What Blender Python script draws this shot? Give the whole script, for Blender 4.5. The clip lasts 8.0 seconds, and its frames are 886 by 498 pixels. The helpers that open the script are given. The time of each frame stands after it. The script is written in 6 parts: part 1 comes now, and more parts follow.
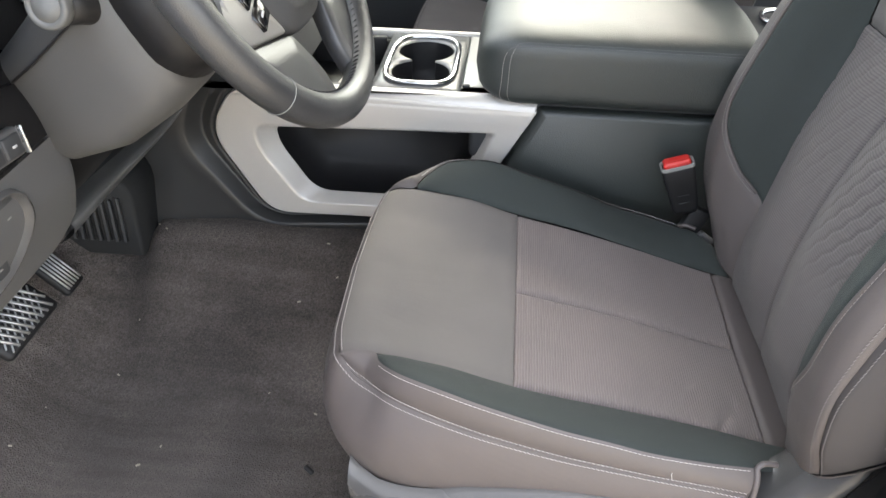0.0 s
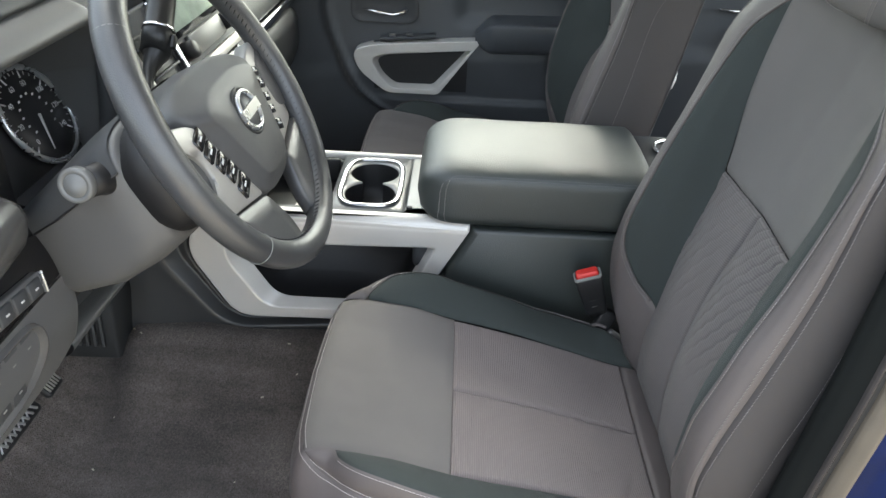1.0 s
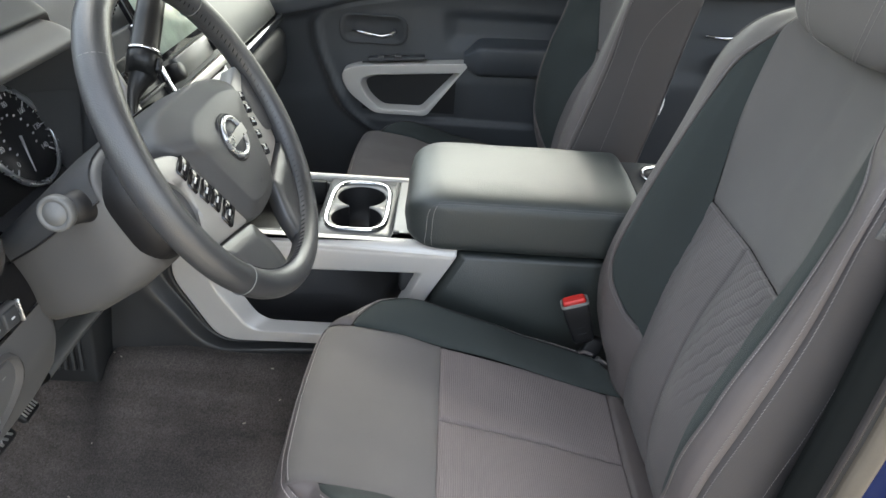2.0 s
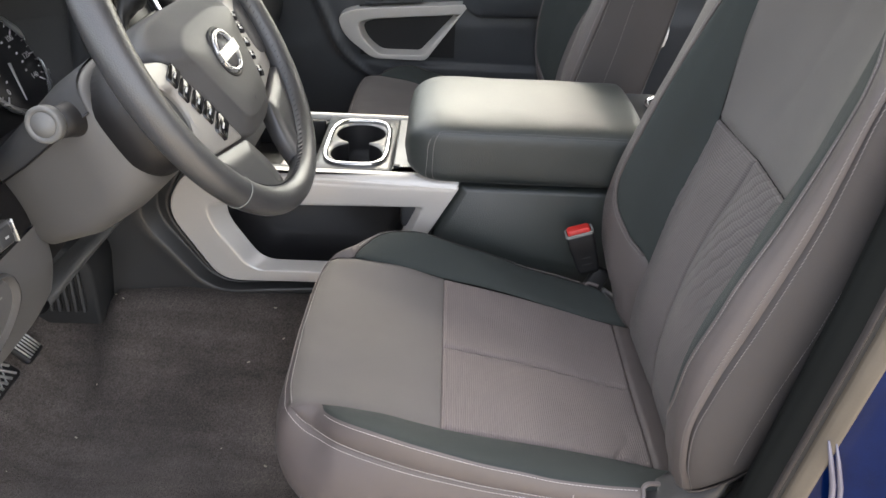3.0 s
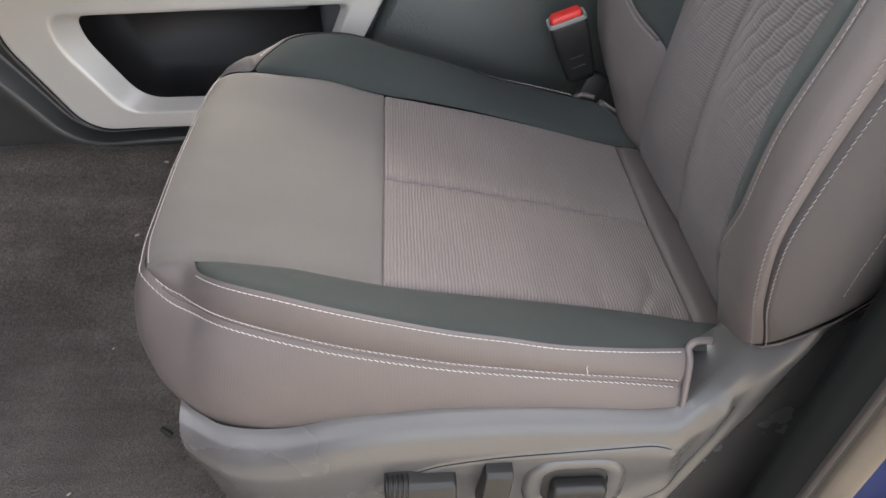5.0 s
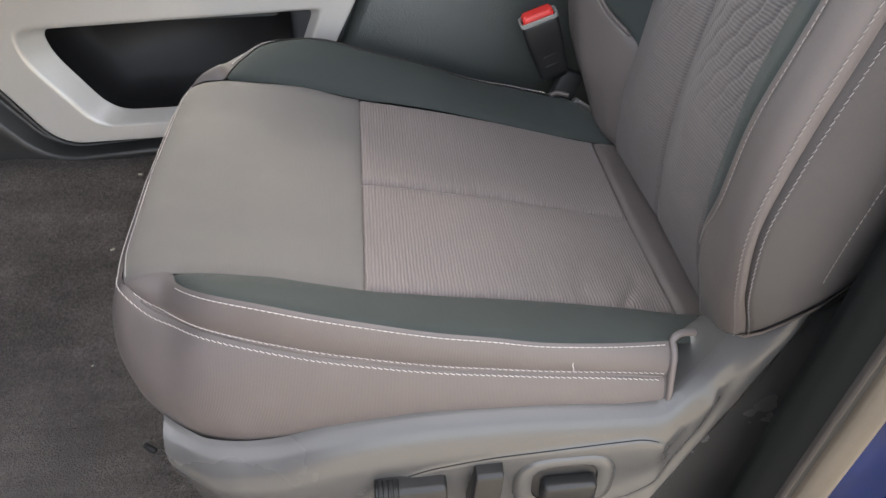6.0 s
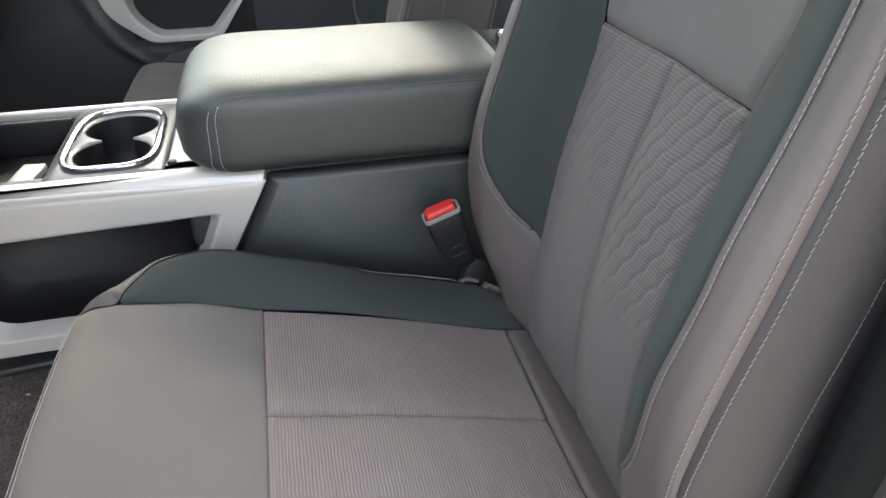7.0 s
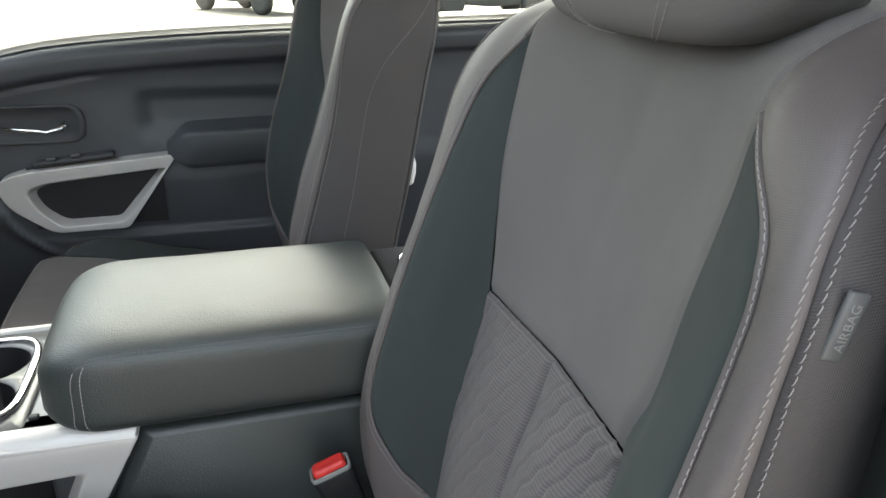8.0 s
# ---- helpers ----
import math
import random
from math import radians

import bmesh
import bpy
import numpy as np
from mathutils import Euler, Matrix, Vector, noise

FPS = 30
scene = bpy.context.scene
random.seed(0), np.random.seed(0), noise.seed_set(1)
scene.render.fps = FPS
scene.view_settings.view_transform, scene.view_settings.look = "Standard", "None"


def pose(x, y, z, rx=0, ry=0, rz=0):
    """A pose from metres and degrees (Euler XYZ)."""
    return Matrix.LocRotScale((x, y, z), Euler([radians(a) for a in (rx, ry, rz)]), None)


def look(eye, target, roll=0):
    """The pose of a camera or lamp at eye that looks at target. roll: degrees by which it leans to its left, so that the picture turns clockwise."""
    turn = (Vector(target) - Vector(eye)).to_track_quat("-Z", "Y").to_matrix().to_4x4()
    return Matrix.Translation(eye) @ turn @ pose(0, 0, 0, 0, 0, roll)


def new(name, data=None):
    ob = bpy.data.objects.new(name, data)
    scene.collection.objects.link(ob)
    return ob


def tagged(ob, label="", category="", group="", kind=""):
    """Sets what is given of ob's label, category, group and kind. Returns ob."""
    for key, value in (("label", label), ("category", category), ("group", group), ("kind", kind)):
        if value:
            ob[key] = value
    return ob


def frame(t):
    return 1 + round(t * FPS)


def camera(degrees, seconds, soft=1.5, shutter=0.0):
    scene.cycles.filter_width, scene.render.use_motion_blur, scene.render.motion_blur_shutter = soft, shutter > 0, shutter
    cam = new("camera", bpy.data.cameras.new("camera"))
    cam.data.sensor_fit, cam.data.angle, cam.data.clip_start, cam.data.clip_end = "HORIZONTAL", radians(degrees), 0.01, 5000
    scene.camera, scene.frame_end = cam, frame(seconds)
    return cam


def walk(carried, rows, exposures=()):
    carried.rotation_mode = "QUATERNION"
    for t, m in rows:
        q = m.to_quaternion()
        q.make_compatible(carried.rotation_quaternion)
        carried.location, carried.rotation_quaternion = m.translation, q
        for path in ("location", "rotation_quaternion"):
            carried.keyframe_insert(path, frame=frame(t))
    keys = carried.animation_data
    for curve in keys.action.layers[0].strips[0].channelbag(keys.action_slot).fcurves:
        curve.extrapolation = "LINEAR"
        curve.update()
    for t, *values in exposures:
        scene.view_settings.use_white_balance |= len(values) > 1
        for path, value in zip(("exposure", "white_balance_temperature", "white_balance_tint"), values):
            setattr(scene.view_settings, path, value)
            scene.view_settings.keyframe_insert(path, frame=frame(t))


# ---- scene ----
cam = camera(63.3, 8.0)
PATH = [
    (0, (0.008, 0.006, 1.005), (-0.128, 1.603, -0.191), 1.2),
    (0.5, (0.017, -0.081, 1.101), (-0.054, 1.58, -0.011), 1.8),
    (1, (0.02, -0.097, 1.15), (0.011, 1.613, 0.113), 2.9),
    (1.5, (0.019, -0.085, 1.158), (0.04, 1.646, 0.157), 3.8),
    (1.7, (0.018, -0.079, 1.161), (0.046, 1.653, 0.163), 4.1),
    (2.8, (0.018, -0.094, 1.137), (0.032, 1.62, 0.106), 3.3),
    (3, (0.026, -0.098, 1.098), (0.044, 1.592, 0.028), 2.8),
    (3.5, (0.045, -0.065, 0.976), (0.091, 1.568, -0.177), 1.9),
    (4, (0.055, 0.037, 0.876), (0.133, 1.604, -0.364), 1.2),
    (4.5, (0.063, 0.096, 0.849), (0.152, 1.62, -0.442), 0.7),
    (6, (0.061, 0.099, 0.842), (0.214, 1.624, -0.443), -0.3),
    (6.5, (0.061, 0.133, 0.88), (0.333, 1.712, -0.317), -0.1),
    (7, (0.094, 0.177, 0.917), (0.467, 1.838, -0.134), -0.5),
    (7.5, (0.14, 0.213, 0.969), (0.617, 1.931, 0.063), 0.4),
    (8, (0.176, 0.259, 1.03), (0.733, 2.026, 0.278), 1.3),
]
# the filming camera brightens and tints its picture a little on the way
LOOK = [(0.0, 3.88, 7140, 9), (0.5, 3.8, 6940, 7), (1.0, 3.62, 6840, 5), (1.5, 3.5, 6740, 5), (3.0, 3.61, 7290, 12), (3.5, 3.93, 7500, 13), (4.5, 3.75, 7390, 12), (6.0, 3.80, 7290, 10), (7.0, 3.79, 7050, 7), (7.5, 3.82, 7010, 6), (8.0, 3.62, 7020, 5)]
walk(cam, [(t, look(eye, target, roll)) for t, eye, target, roll in PATH], exposures=LOOK)

# ---- light: a bright overcast day, coming in by the open door and the windows ----
world = bpy.data.worlds.new("overcast")
scene.world = world
world.use_nodes = True
wn = world.node_tree
sky = wn.nodes.new("ShaderNodeTexSky")
sky.sky_type, sky.sun_disc = "NISHITA", False
sky.sun_elevation, sky.sun_rotation = radians(54), radians(24)
sky.air_density, sky.dust_density, sky.ozone_density = 1.0, 6.0, 1.0
back = wn.nodes["Background"]
cloud = wn.nodes.new("ShaderNodeHueSaturation")
cloud.inputs["Saturation"].default_value = 0.6
wn.links.new(sky.outputs[0], cloud.inputs["Color"])
wn.links.new(cloud.outputs[0], back.inputs[0])
back.inputs[1].default_value = 0.13
sun_data = bpy.data.lights.new("sun", "SUN")
sun_data.energy, sun_data.angle, sun_data.color = 1.5, radians(35), (1.0, 0.96, 0.91)
sun = new("sun", sun_data)
sun.matrix_world = look((2.6, 5.8, 8.8), (0.0, 0.0, 0.0))

# ---- materials ----


def mat(name, color, rough=0.5, metal=0.0, spot=0.15, spot_scale=9.0, grain=0.0, grain_scale=600.0, coat=0.0, rough_var=0.1, sheen=0.0, tint=None, spec=0.5):
    """A procedural material: base colour with stains at two scales and a fine bumpy grain."""
    m = bpy.data.materials.new(name)
    m.use_nodes = True
    nt = m.node_tree
    b = nt.nodes["Principled BSDF"]
    co = nt.nodes.new("ShaderNodeTexCoord")
    n1 = nt.nodes.new("ShaderNodeTexNoise")
    n1.inputs["Scale"].default_value, n1.inputs["Detail"].default_value = spot_scale, 6
    n2 = nt.nodes.new("ShaderNodeTexNoise")
    n2.inputs["Scale"].default_value, n2.inputs["Detail"].default_value = grain_scale, 3
    nt.links.new(co.outputs["Object"], n1.inputs["Vector"])
    nt.links.new(co.outputs["Object"], n2.inputs["Vector"])
    mixed = nt.nodes.new("ShaderNodeMath")
    mixed.operation = "MULTIPLY_ADD"
    nt.links.new(n2.outputs[0], mixed.inputs[0])
    mixed.inputs[1].default_value = 0.4
    nt.links.new(n1.outputs[0], mixed.inputs[2])
    ramp = nt.nodes.new("ShaderNodeValToRGB")
    ramp.color_ramp.elements[0].position, ramp.color_ramp.elements[1].position = 0.4, 1.0
    lo = [c * (1 - spot) for c in color]
    hi = [min(1, c * (1 + spot)) for c in (tint or color)]
    ramp.color_ramp.elements[0].color = (*lo, 1)
    ramp.color_ramp.elements[1].color = (*hi, 1)
    nt.links.new(mixed.outputs[0], ramp.inputs[0])
    nt.links.new(ramp.outputs[0], b.inputs["Base Color"])
    rr = nt.nodes.new("ShaderNodeMapRange")
    rr.inputs[3].default_value, rr.inputs[4].default_value = max(0.02, rough - rough_var), min(1, rough + rough_var)
    nt.links.new(n1.outputs[0], rr.inputs[0])
    nt.links.new(rr.outputs[0], b.inputs["Roughness"])
    b.inputs["Metallic"].default_value = metal
    b.inputs["Coat Weight"].default_value = coat
    b.inputs["Specular IOR Level"].default_value = spec
    b.inputs["Coat Roughness"].default_value = 0.03
    if sheen:
        b.inputs["Sheen Weight"].default_value = sheen
        b.inputs["Sheen Roughness"].default_value = 0.4
    if grain:
        bump = nt.nodes.new("ShaderNodeBump")
        bump.inputs["Strength"].default_value = 1.0
        bump.inputs["Distance"].default_value = grain
        nt.links.new(n2.outputs[0], bump.inputs["Height"])
        nt.links.new(bump.outputs[0], b.inputs["Normal"])
    return m


def math_node(nt, op, a, b=None, c=None):
    n = nt.nodes.new("ShaderNodeMath")
    n.operation = op
    for k, v in enumerate((a, b, c)):
        if v is None:
            continue
        if isinstance(v, (int, float)):
            n.inputs[k].default_value = v
        else:
            nt.links.new(v, n.inputs[k])
    return n.outputs[0]


def woven(name, color, rough, pitch, depth, cross=0.0, spot=0.12, sheen=0.15, valley_shade=0.0):
    """A fabric with ribs across the panel's own U (metres), and fine cross threads."""
    m = mat(name, color, rough, 0, spot, 7.0, 0.0, 900.0, sheen=sheen)
    nt = m.node_tree
    b = nt.nodes["Principled BSDF"]
    uv = nt.nodes.new("ShaderNodeUVMap")
    sep = nt.nodes.new("ShaderNodeSeparateXYZ")
    nt.links.new(uv.outputs[0], sep.inputs[0])
    u, v = sep.outputs[0], sep.outputs[1]
    wob = nt.nodes.new("ShaderNodeTexNoise")
    wob.inputs["Scale"].default_value = 60.0
    nt.links.new(uv.outputs[0], wob.inputs["Vector"])
    uu = math_node(nt, "MULTIPLY_ADD", wob.outputs[0], pitch * 0.7, u)
    h = math_node(nt, "SINE", math_node(nt, "MULTIPLY", uu, 2 * math.pi / pitch))
    h = math_node(nt, "MULTIPLY", h, depth)
    if cross:
        hv = math_node(nt, "SINE", math_node(nt, "MULTIPLY", v, 2 * math.pi / cross))
        h = math_node(nt, "MULTIPLY_ADD", hv, depth * 0.6, h)
    bump = nt.nodes.new("ShaderNodeBump")
    bump.inputs["Strength"].default_value, bump.inputs["Distance"].default_value = 1.0, 1.0
    nt.links.new(h, bump.inputs["Height"])
    nt.links.new(bump.outputs[0], b.inputs["Normal"])
    if valley_shade:
        # the shade between the ribs is put into the colour: valleys darker
        gap = nt.nodes.new("ShaderNodeMapRange")
        gap.inputs[1].default_value, gap.inputs[2].default_value = -depth, depth * 0.4
        gap.inputs[3].default_value, gap.inputs[4].default_value = 1 - valley_shade, 1.0
        nt.links.new(h, gap.inputs[0])
        tone_mix = nt.nodes.new("ShaderNodeMixRGB")
        tone_mix.blend_type = "MULTIPLY"
        tone_mix.inputs[0].default_value = 1.0
        nt.links.new(nt.nodes["Color Ramp"].outputs[0], tone_mix.inputs[1])
        nt.links.new(gap.outputs[0], tone_mix.inputs[2])
        nt.links.new(tone_mix.outputs[0], b.inputs["Base Color"])
    return m


TAUPE = (0.130, 0.1185, 0.112)
M_THIGH = woven("smooth_taupe_knit", TAUPE, 0.8, 0.0011, 0.00006, cross=0.0011, sheen=0.06)
M_RIB = woven("ribbed_taupe_fabric", (0.190, 0.160, 0.152), 0.85, 0.0031, 0.00026, sheen=0.06, valley_shade=0.22)
M_QUILT = woven("quilted_taupe_fabric", (0.138, 0.121, 0.116), 0.85, 0.0031, 0.00018, sheen=0.04, valley_shade=0.25)
M_SIDE = woven("tweed_taupe_fabric", (0.108, 0.092, 0.088), 0.52, 0.0011, 0.00004, cross=0.0011, sheen=0.02, valley_shade=0.08)
# the side tweed darkened: shade on the backrest's flank is put into colour
M_SIDE_SHADED = woven("shaded_tweed_fabric", (0.058, 0.051, 0.0495), 0.72, 0.0014, 0.00007, cross=0.0014, sheen=0.0)
M_DARK = woven("dark_green_knit", (0.030, 0.037, 0.035), 0.8, 0.0009, 0.00005, cross=0.0009, sheen=0.03)
M_THREAD = mat("pale_thread", (0.52, 0.48, 0.457), 0.75)
M_THREAD_DULL = mat("taupe_thread", (0.27, 0.245, 0.235), 0.8)
M_VINYL = mat("black_grained_vinyl", (0.021, 0.0275, 0.026), 0.52, 0, 0.15, 8, 0.0005, 560, rough_var=0.05, spec=1.0)
M_PLASTIC = mat("charcoal_plastic", (0.048, 0.050, 0.053), 0.6, 0, 0.2, 6, 0.00012, 900)
M_GREY = mat("dark_grey_plastic", (0.088, 0.088, 0.088), 0.5, 0, 0.12, 5, 0.0001, 1200)
M_VALANCE = mat("satin_grey_plastic", (0.074, 0.072, 0.070), 0.25, 0, 0.12, 5, 0.0001, 1200)
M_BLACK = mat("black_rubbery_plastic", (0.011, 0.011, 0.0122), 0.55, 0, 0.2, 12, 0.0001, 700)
M_GLOSSY = mat("grey_satin_deck", (0.088, 0.090, 0.093), 0.30, 0, 0.1, 8, rough_var=0.05)
# dash skin lightened: the windscreen's sheen on the pad is put into colour
M_PAD = mat("sheen_grey_dash_skin", (0.085, 0.088, 0.087), 0.42, 0, 0.12, 6, 0.0003, 500)
M_SWITCH = mat("satin_dark_switch", (0.015, 0.015, 0.015), 0.36, 0, 0.1, 20, rough_var=0.05, spec=0.35)
M_COVER = mat("soft_charcoal_plastic", (0.056, 0.056, 0.057), 0.5, 0, 0.12, 8, 0.0002, 700)
M_GLOSS = mat("gloss_black", (0.008, 0.008, 0.009), 0.12, 0, 0.1, 8)
M_SILVER = mat("satin_silver_paint", (0.57, 0.550, 0.520), 0.38, 0.25, 0.05, 6)
M_CHROME = mat("chrome", (0.78, 0.79, 0.8), 0.1, 1.0, 0.03, 8, rough_var=0.03)
M_LEATHER = mat("grey_black_leather", (0.041, 0.042, 0.044), 0.34, 0, 0.25, 14, 0.00032, 750, spec=0.75)
M_CARPET = mat("charcoal_carpet", (0.040, 0.034, 0.032), 0.95, 0, 0.35, 7, 0.003, 330, tint=(0.118, 0.100, 0.091))
ct = M_CARPET.node_tree
streak, shift = ct.nodes.new("ShaderNodeTexNoise"), ct.nodes.new("ShaderNodeMapping")
shift.inputs["Scale"].default_value = (6.0, 60.0, 6.0)
shift.inputs["Rotation"].default_value = (0, 0, 0.5)
streak.inputs["Scale"].default_value, streak.inputs["Detail"].default_value = 1.0, 8
tuft = ct.nodes.new("ShaderNodeTexVoronoi")
tuft.inputs["Scale"].default_value = 420.0
place = ct.nodes.new("ShaderNodeTexCoord")
ct.links.new(place.outputs["Object"], shift.inputs["Vector"])
ct.links.new(shift.outputs[0], streak.inputs["Vector"])
ct.links.new(place.outputs["Object"], tuft.inputs["Vector"])
pile = math_node(ct, "MULTIPLY", math_node(ct, "MULTIPLY_ADD", streak.outputs[0], 0.9, 0.55), math_node(ct, "MULTIPLY_ADD", tuft.outputs["Color"], 0.7, 0.65))
tone_mix = ct.nodes.new("ShaderNodeMixRGB")
tone_mix.blend_type = "MULTIPLY"
tone_mix.inputs[0].default_value = 1.0
ct.links.new(ct.nodes["Color Ramp"].outputs[0], tone_mix.inputs[1])
ct.links.new(pile, tone_mix.inputs[2])
ct.links.new(tone_mix.outputs[0], ct.nodes["Principled BSDF"].inputs["Base Color"])
# a pale heel patch: dusty wear, plus open-door light put into the colour
heel, far, worn = ct.nodes.new("ShaderNodeMapping"), ct.nodes.new("ShaderNodeVectorMath"), ct.nodes.new("ShaderNodeMapRange")
heel.inputs["Location"].default_value, heel.inputs["Scale"].default_value = (1.9, -3.6, 0.0), (4.2, 6.4, 0.0)
far.operation = "LENGTH"
ct.links.new(place.outputs["Object"], heel.inputs["Vector"])
ct.links.new(heel.outputs[0], far.inputs[0])
worn.inputs[1].default_value, worn.inputs[2].default_value, worn.inputs[3].default_value, worn.inputs[4].default_value = 0.75, 1.9, 0.75, 0.0
ct.links.new(math_node(ct, "MULTIPLY_ADD", ct.nodes["Noise Texture"].outputs[0], 0.9, far.outputs["Value"]), worn.inputs[0])
lit_dust = ct.nodes.new("ShaderNodeMixRGB")
lit_dust.inputs[2].default_value = (0.15, 0.132, 0.122, 1)
ct.links.new(math_node(ct, "MULTIPLY", worn.outputs[0], math_node(ct, "MULTIPLY_ADD", streak.outputs[0], 0.6, 0.35)), lit_dust.inputs[0])
ct.links.new(tone_mix.outputs[0], lit_dust.inputs[1])
ct.links.new(lit_dust.outputs[0], ct.nodes["Principled BSDF"].inputs["Base Color"])
rows, lay = ct.nodes.new("ShaderNodeTexWave"), ct.nodes.new("ShaderNodeMapping")
lay.inputs["Rotation"].default_value = (0, 0, 0.95)
rows.inputs["Scale"].default_value, rows.inputs["Distortion"].default_value, rows.inputs["Detail"].default_value, rows.inputs["Detail Scale"].default_value = 28.0, 1.6, 3.0, 2.0
ct.links.new(place.outputs["Object"], lay.inputs["Vector"])
ct.links.new(lay.outputs[0], rows.inputs["Vector"])
relief = ct.nodes["Bump"]
ct.links.new(math_node(ct, "MULTIPLY_ADD", math_node(ct, "MULTIPLY", rows.outputs["Fac"], streak.outputs[0]), 0.35, math_node(ct, "ADD", tuft.outputs["Distance"], ct.nodes["Noise Texture.001"].outputs[0])), relief.inputs["Height"])
M_RED = mat("red_button_plastic", (0.62, 0.035, 0.03), 0.35, 0, 0.06)
M_BLUE = mat("blue_metallic_paint", (0.0007, 0.0085, 0.052), 0.16, 0.0, 0.4, 14, coat=0.0, spec=0.09)
M_MOULD = mat("charcoal_moulding", (0.034, 0.0345, 0.035), 0.40, 0, 0.2, 6, 0.00012, 900)
M_TRIM = mat("dark_tunnel_plastic", (0.026, 0.027, 0.028), 0.7, 0, 0.15, 6, 0.00012, 900, spec=0.2)
M_PILLAR = mat("dark_pillar_trim", (0.010, 0.011, 0.0105), 0.8, 0, 0.15, 6, 0.00012, 900, spec=0.08)
M_FLANGE = mat("warm_beige_flange", (0.118, 0.098, 0.075), 0.55, 0, 0.12, 18, 0.0001, 500)
# reflected sky is put into the weatherstrip's pale lilac-grey base colour
M_SKY_STRIP = mat("sky_lilac_rubber", (0.16, 0.15, 0.185), 0.45, 0, 0.15, 30)
M_SEAL = mat("soft_grey_seal_rubber", (0.040, 0.035, 0.033), 0.36, 0, 0.2, 30)
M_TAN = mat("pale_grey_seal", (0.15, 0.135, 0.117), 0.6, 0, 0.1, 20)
M_DOOR = mat("soft_blue_black_door_skin", (0.052, 0.057, 0.064), 0.45, 0, 0.18, 6, 0.0002, 800)
M_BEZEL = mat("warm_satin_bezel", (0.30, 0.29, 0.272), 0.42, 0.25, 0.06, 20)
# darker copy of the silver: dimmer light on the top faces put into colour
M_SILVER_DIM = mat("dimmed_silver_plate", (0.27, 0.268, 0.262), 0.40, 0.3, 0.06, 12)
M_STALK = mat("pale_grey_plastic", (0.115, 0.117, 0.115), 0.42, 0, 0.1, 20)
M_RIB_METAL = mat("scuffed_steel", (0.42, 0.43, 0.43), 0.35, 0.8, 0.3, 60)
M_EMBLEM = mat("satin_chrome", (0.62, 0.63, 0.64), 0.28, 0.85, 0.05, 40)
M_CRUMB = mat("pale_crumb", (0.42, 0.37, 0.30), 0.8)
M_RUBBER = mat("black_door_rubber", (0.02, 0.02, 0.02), 0.55, 0, 0.2, 30)
M_WHITE = mat("white_plastic", (0.7, 0.7, 0.68), 0.5)
M_HEADLINER = mat("grey_headliner", (0.35, 0.34, 0.33), 0.9, 0, 0.05, 20, 0.0003, 900)
M_GROUND = mat("pale_concrete", (0.172, 0.154, 0.124), 0.9, 0, 0.2, 0.6, 0.002, 90)
# black dial face lightened: haze of the cover glass is put into colour
M_DIAL_HAZE = mat("hazy_black_dial", (0.024, 0.024, 0.025), 0.35, 0, 0.3, 25)
M_PRINT = mat("pale_print", (0.6, 0.6, 0.6), 0.5)
# the screen's lit picture and sky reflection are put into this pale colour
M_SCREEN = mat("pale_green_screen", (0.42, 0.50, 0.43), 0.12, 0, 0.3, 30)
M_PALE = mat("grey_button", (0.20, 0.20, 0.19), 0.5)


# ---- mesh helpers ----


def lerp(a, b, t):
    return a + (b - a) * t


def interp(table, x):
    """Smooth interpolation in a short table of (x, value), with no overshoot between equal values."""
    if x <= table[0][0]:
        return table[0][1]
    n = len(table)
    for i in range(n - 1):
        (xa, va), (xb, vb) = table[i], table[i + 1]
        if x <= xb:
            h, t = xb - xa, (x - xa) / (xb - xa)
            d = (vb - va) / h
            da = (va - table[i - 1][1]) / (xa - table[i - 1][0]) if i else d
            db = (table[i + 2][1] - vb) / (table[i + 2][0] - xb) if i + 2 < n else d
            ma = 0.0 if da * d <= 0 else 2 * da * d / (da + d)
            mb = 0.0 if db * d <= 0 else 2 * db * d / (db + d)
            return va * (2 * t ** 3 - 3 * t * t + 1) + vb * (3 * t * t - 2 * t ** 3) + h * (ma * (t ** 3 - 2 * t * t + t) + mb * (t ** 3 - t * t))
    return table[-1][1]


def smooth(a, b, x):
    t = min(1.0, max(0.0, (x - a) / (b - a)))
    return t * t * (3 - 2 * t)


def part(name, bm, material, parent=None, label="", flat=False):
    bmesh.ops.recalc_face_normals(bm, faces=bm.faces)
    me = bpy.data.meshes.new(name)
    bm.to_mesh(me)
    bm.free()
    me.materials.append(material)
    if not flat:
        me.shade_smooth()
    ob = new(name, me)
    if parent is not None:
        ob.parent = parent
    if label:
        ob["label"] = label
    return ob


def thing(name, label, category, group="", kind=""):
    return tagged(new(name), label, category, group, kind)


def sheet(fn, na, nb, uv=None):
    """A grid of quads over fn(a, b), a and b in 0..1, with UVs in metres."""
    bm = bmesh.new()
    layer = bm.loops.layers.uv.new("UVMap")
    vs = [[bm.verts.new(fn(i / na, j / nb)) for j in range(nb + 1)] for i in range(na + 1)]
    la = sum((vs[i + 1][nb // 2].co - vs[i][nb // 2].co).length for i in range(na))
    lb = sum((vs[na // 2][j + 1].co - vs[na // 2][j].co).length for j in range(nb))
    for i in range(na):
        for j in range(nb):
            f = bm.faces.new((vs[i][j], vs[i + 1][j], vs[i + 1][j + 1], vs[i][j + 1]))
            for loop, (p, q) in zip(f.loops, ((i, j), (i + 1, j), (i + 1, j + 1), (i, j + 1))):
                loop[layer].uv = (p / na * la, q / nb * lb)
    return bm


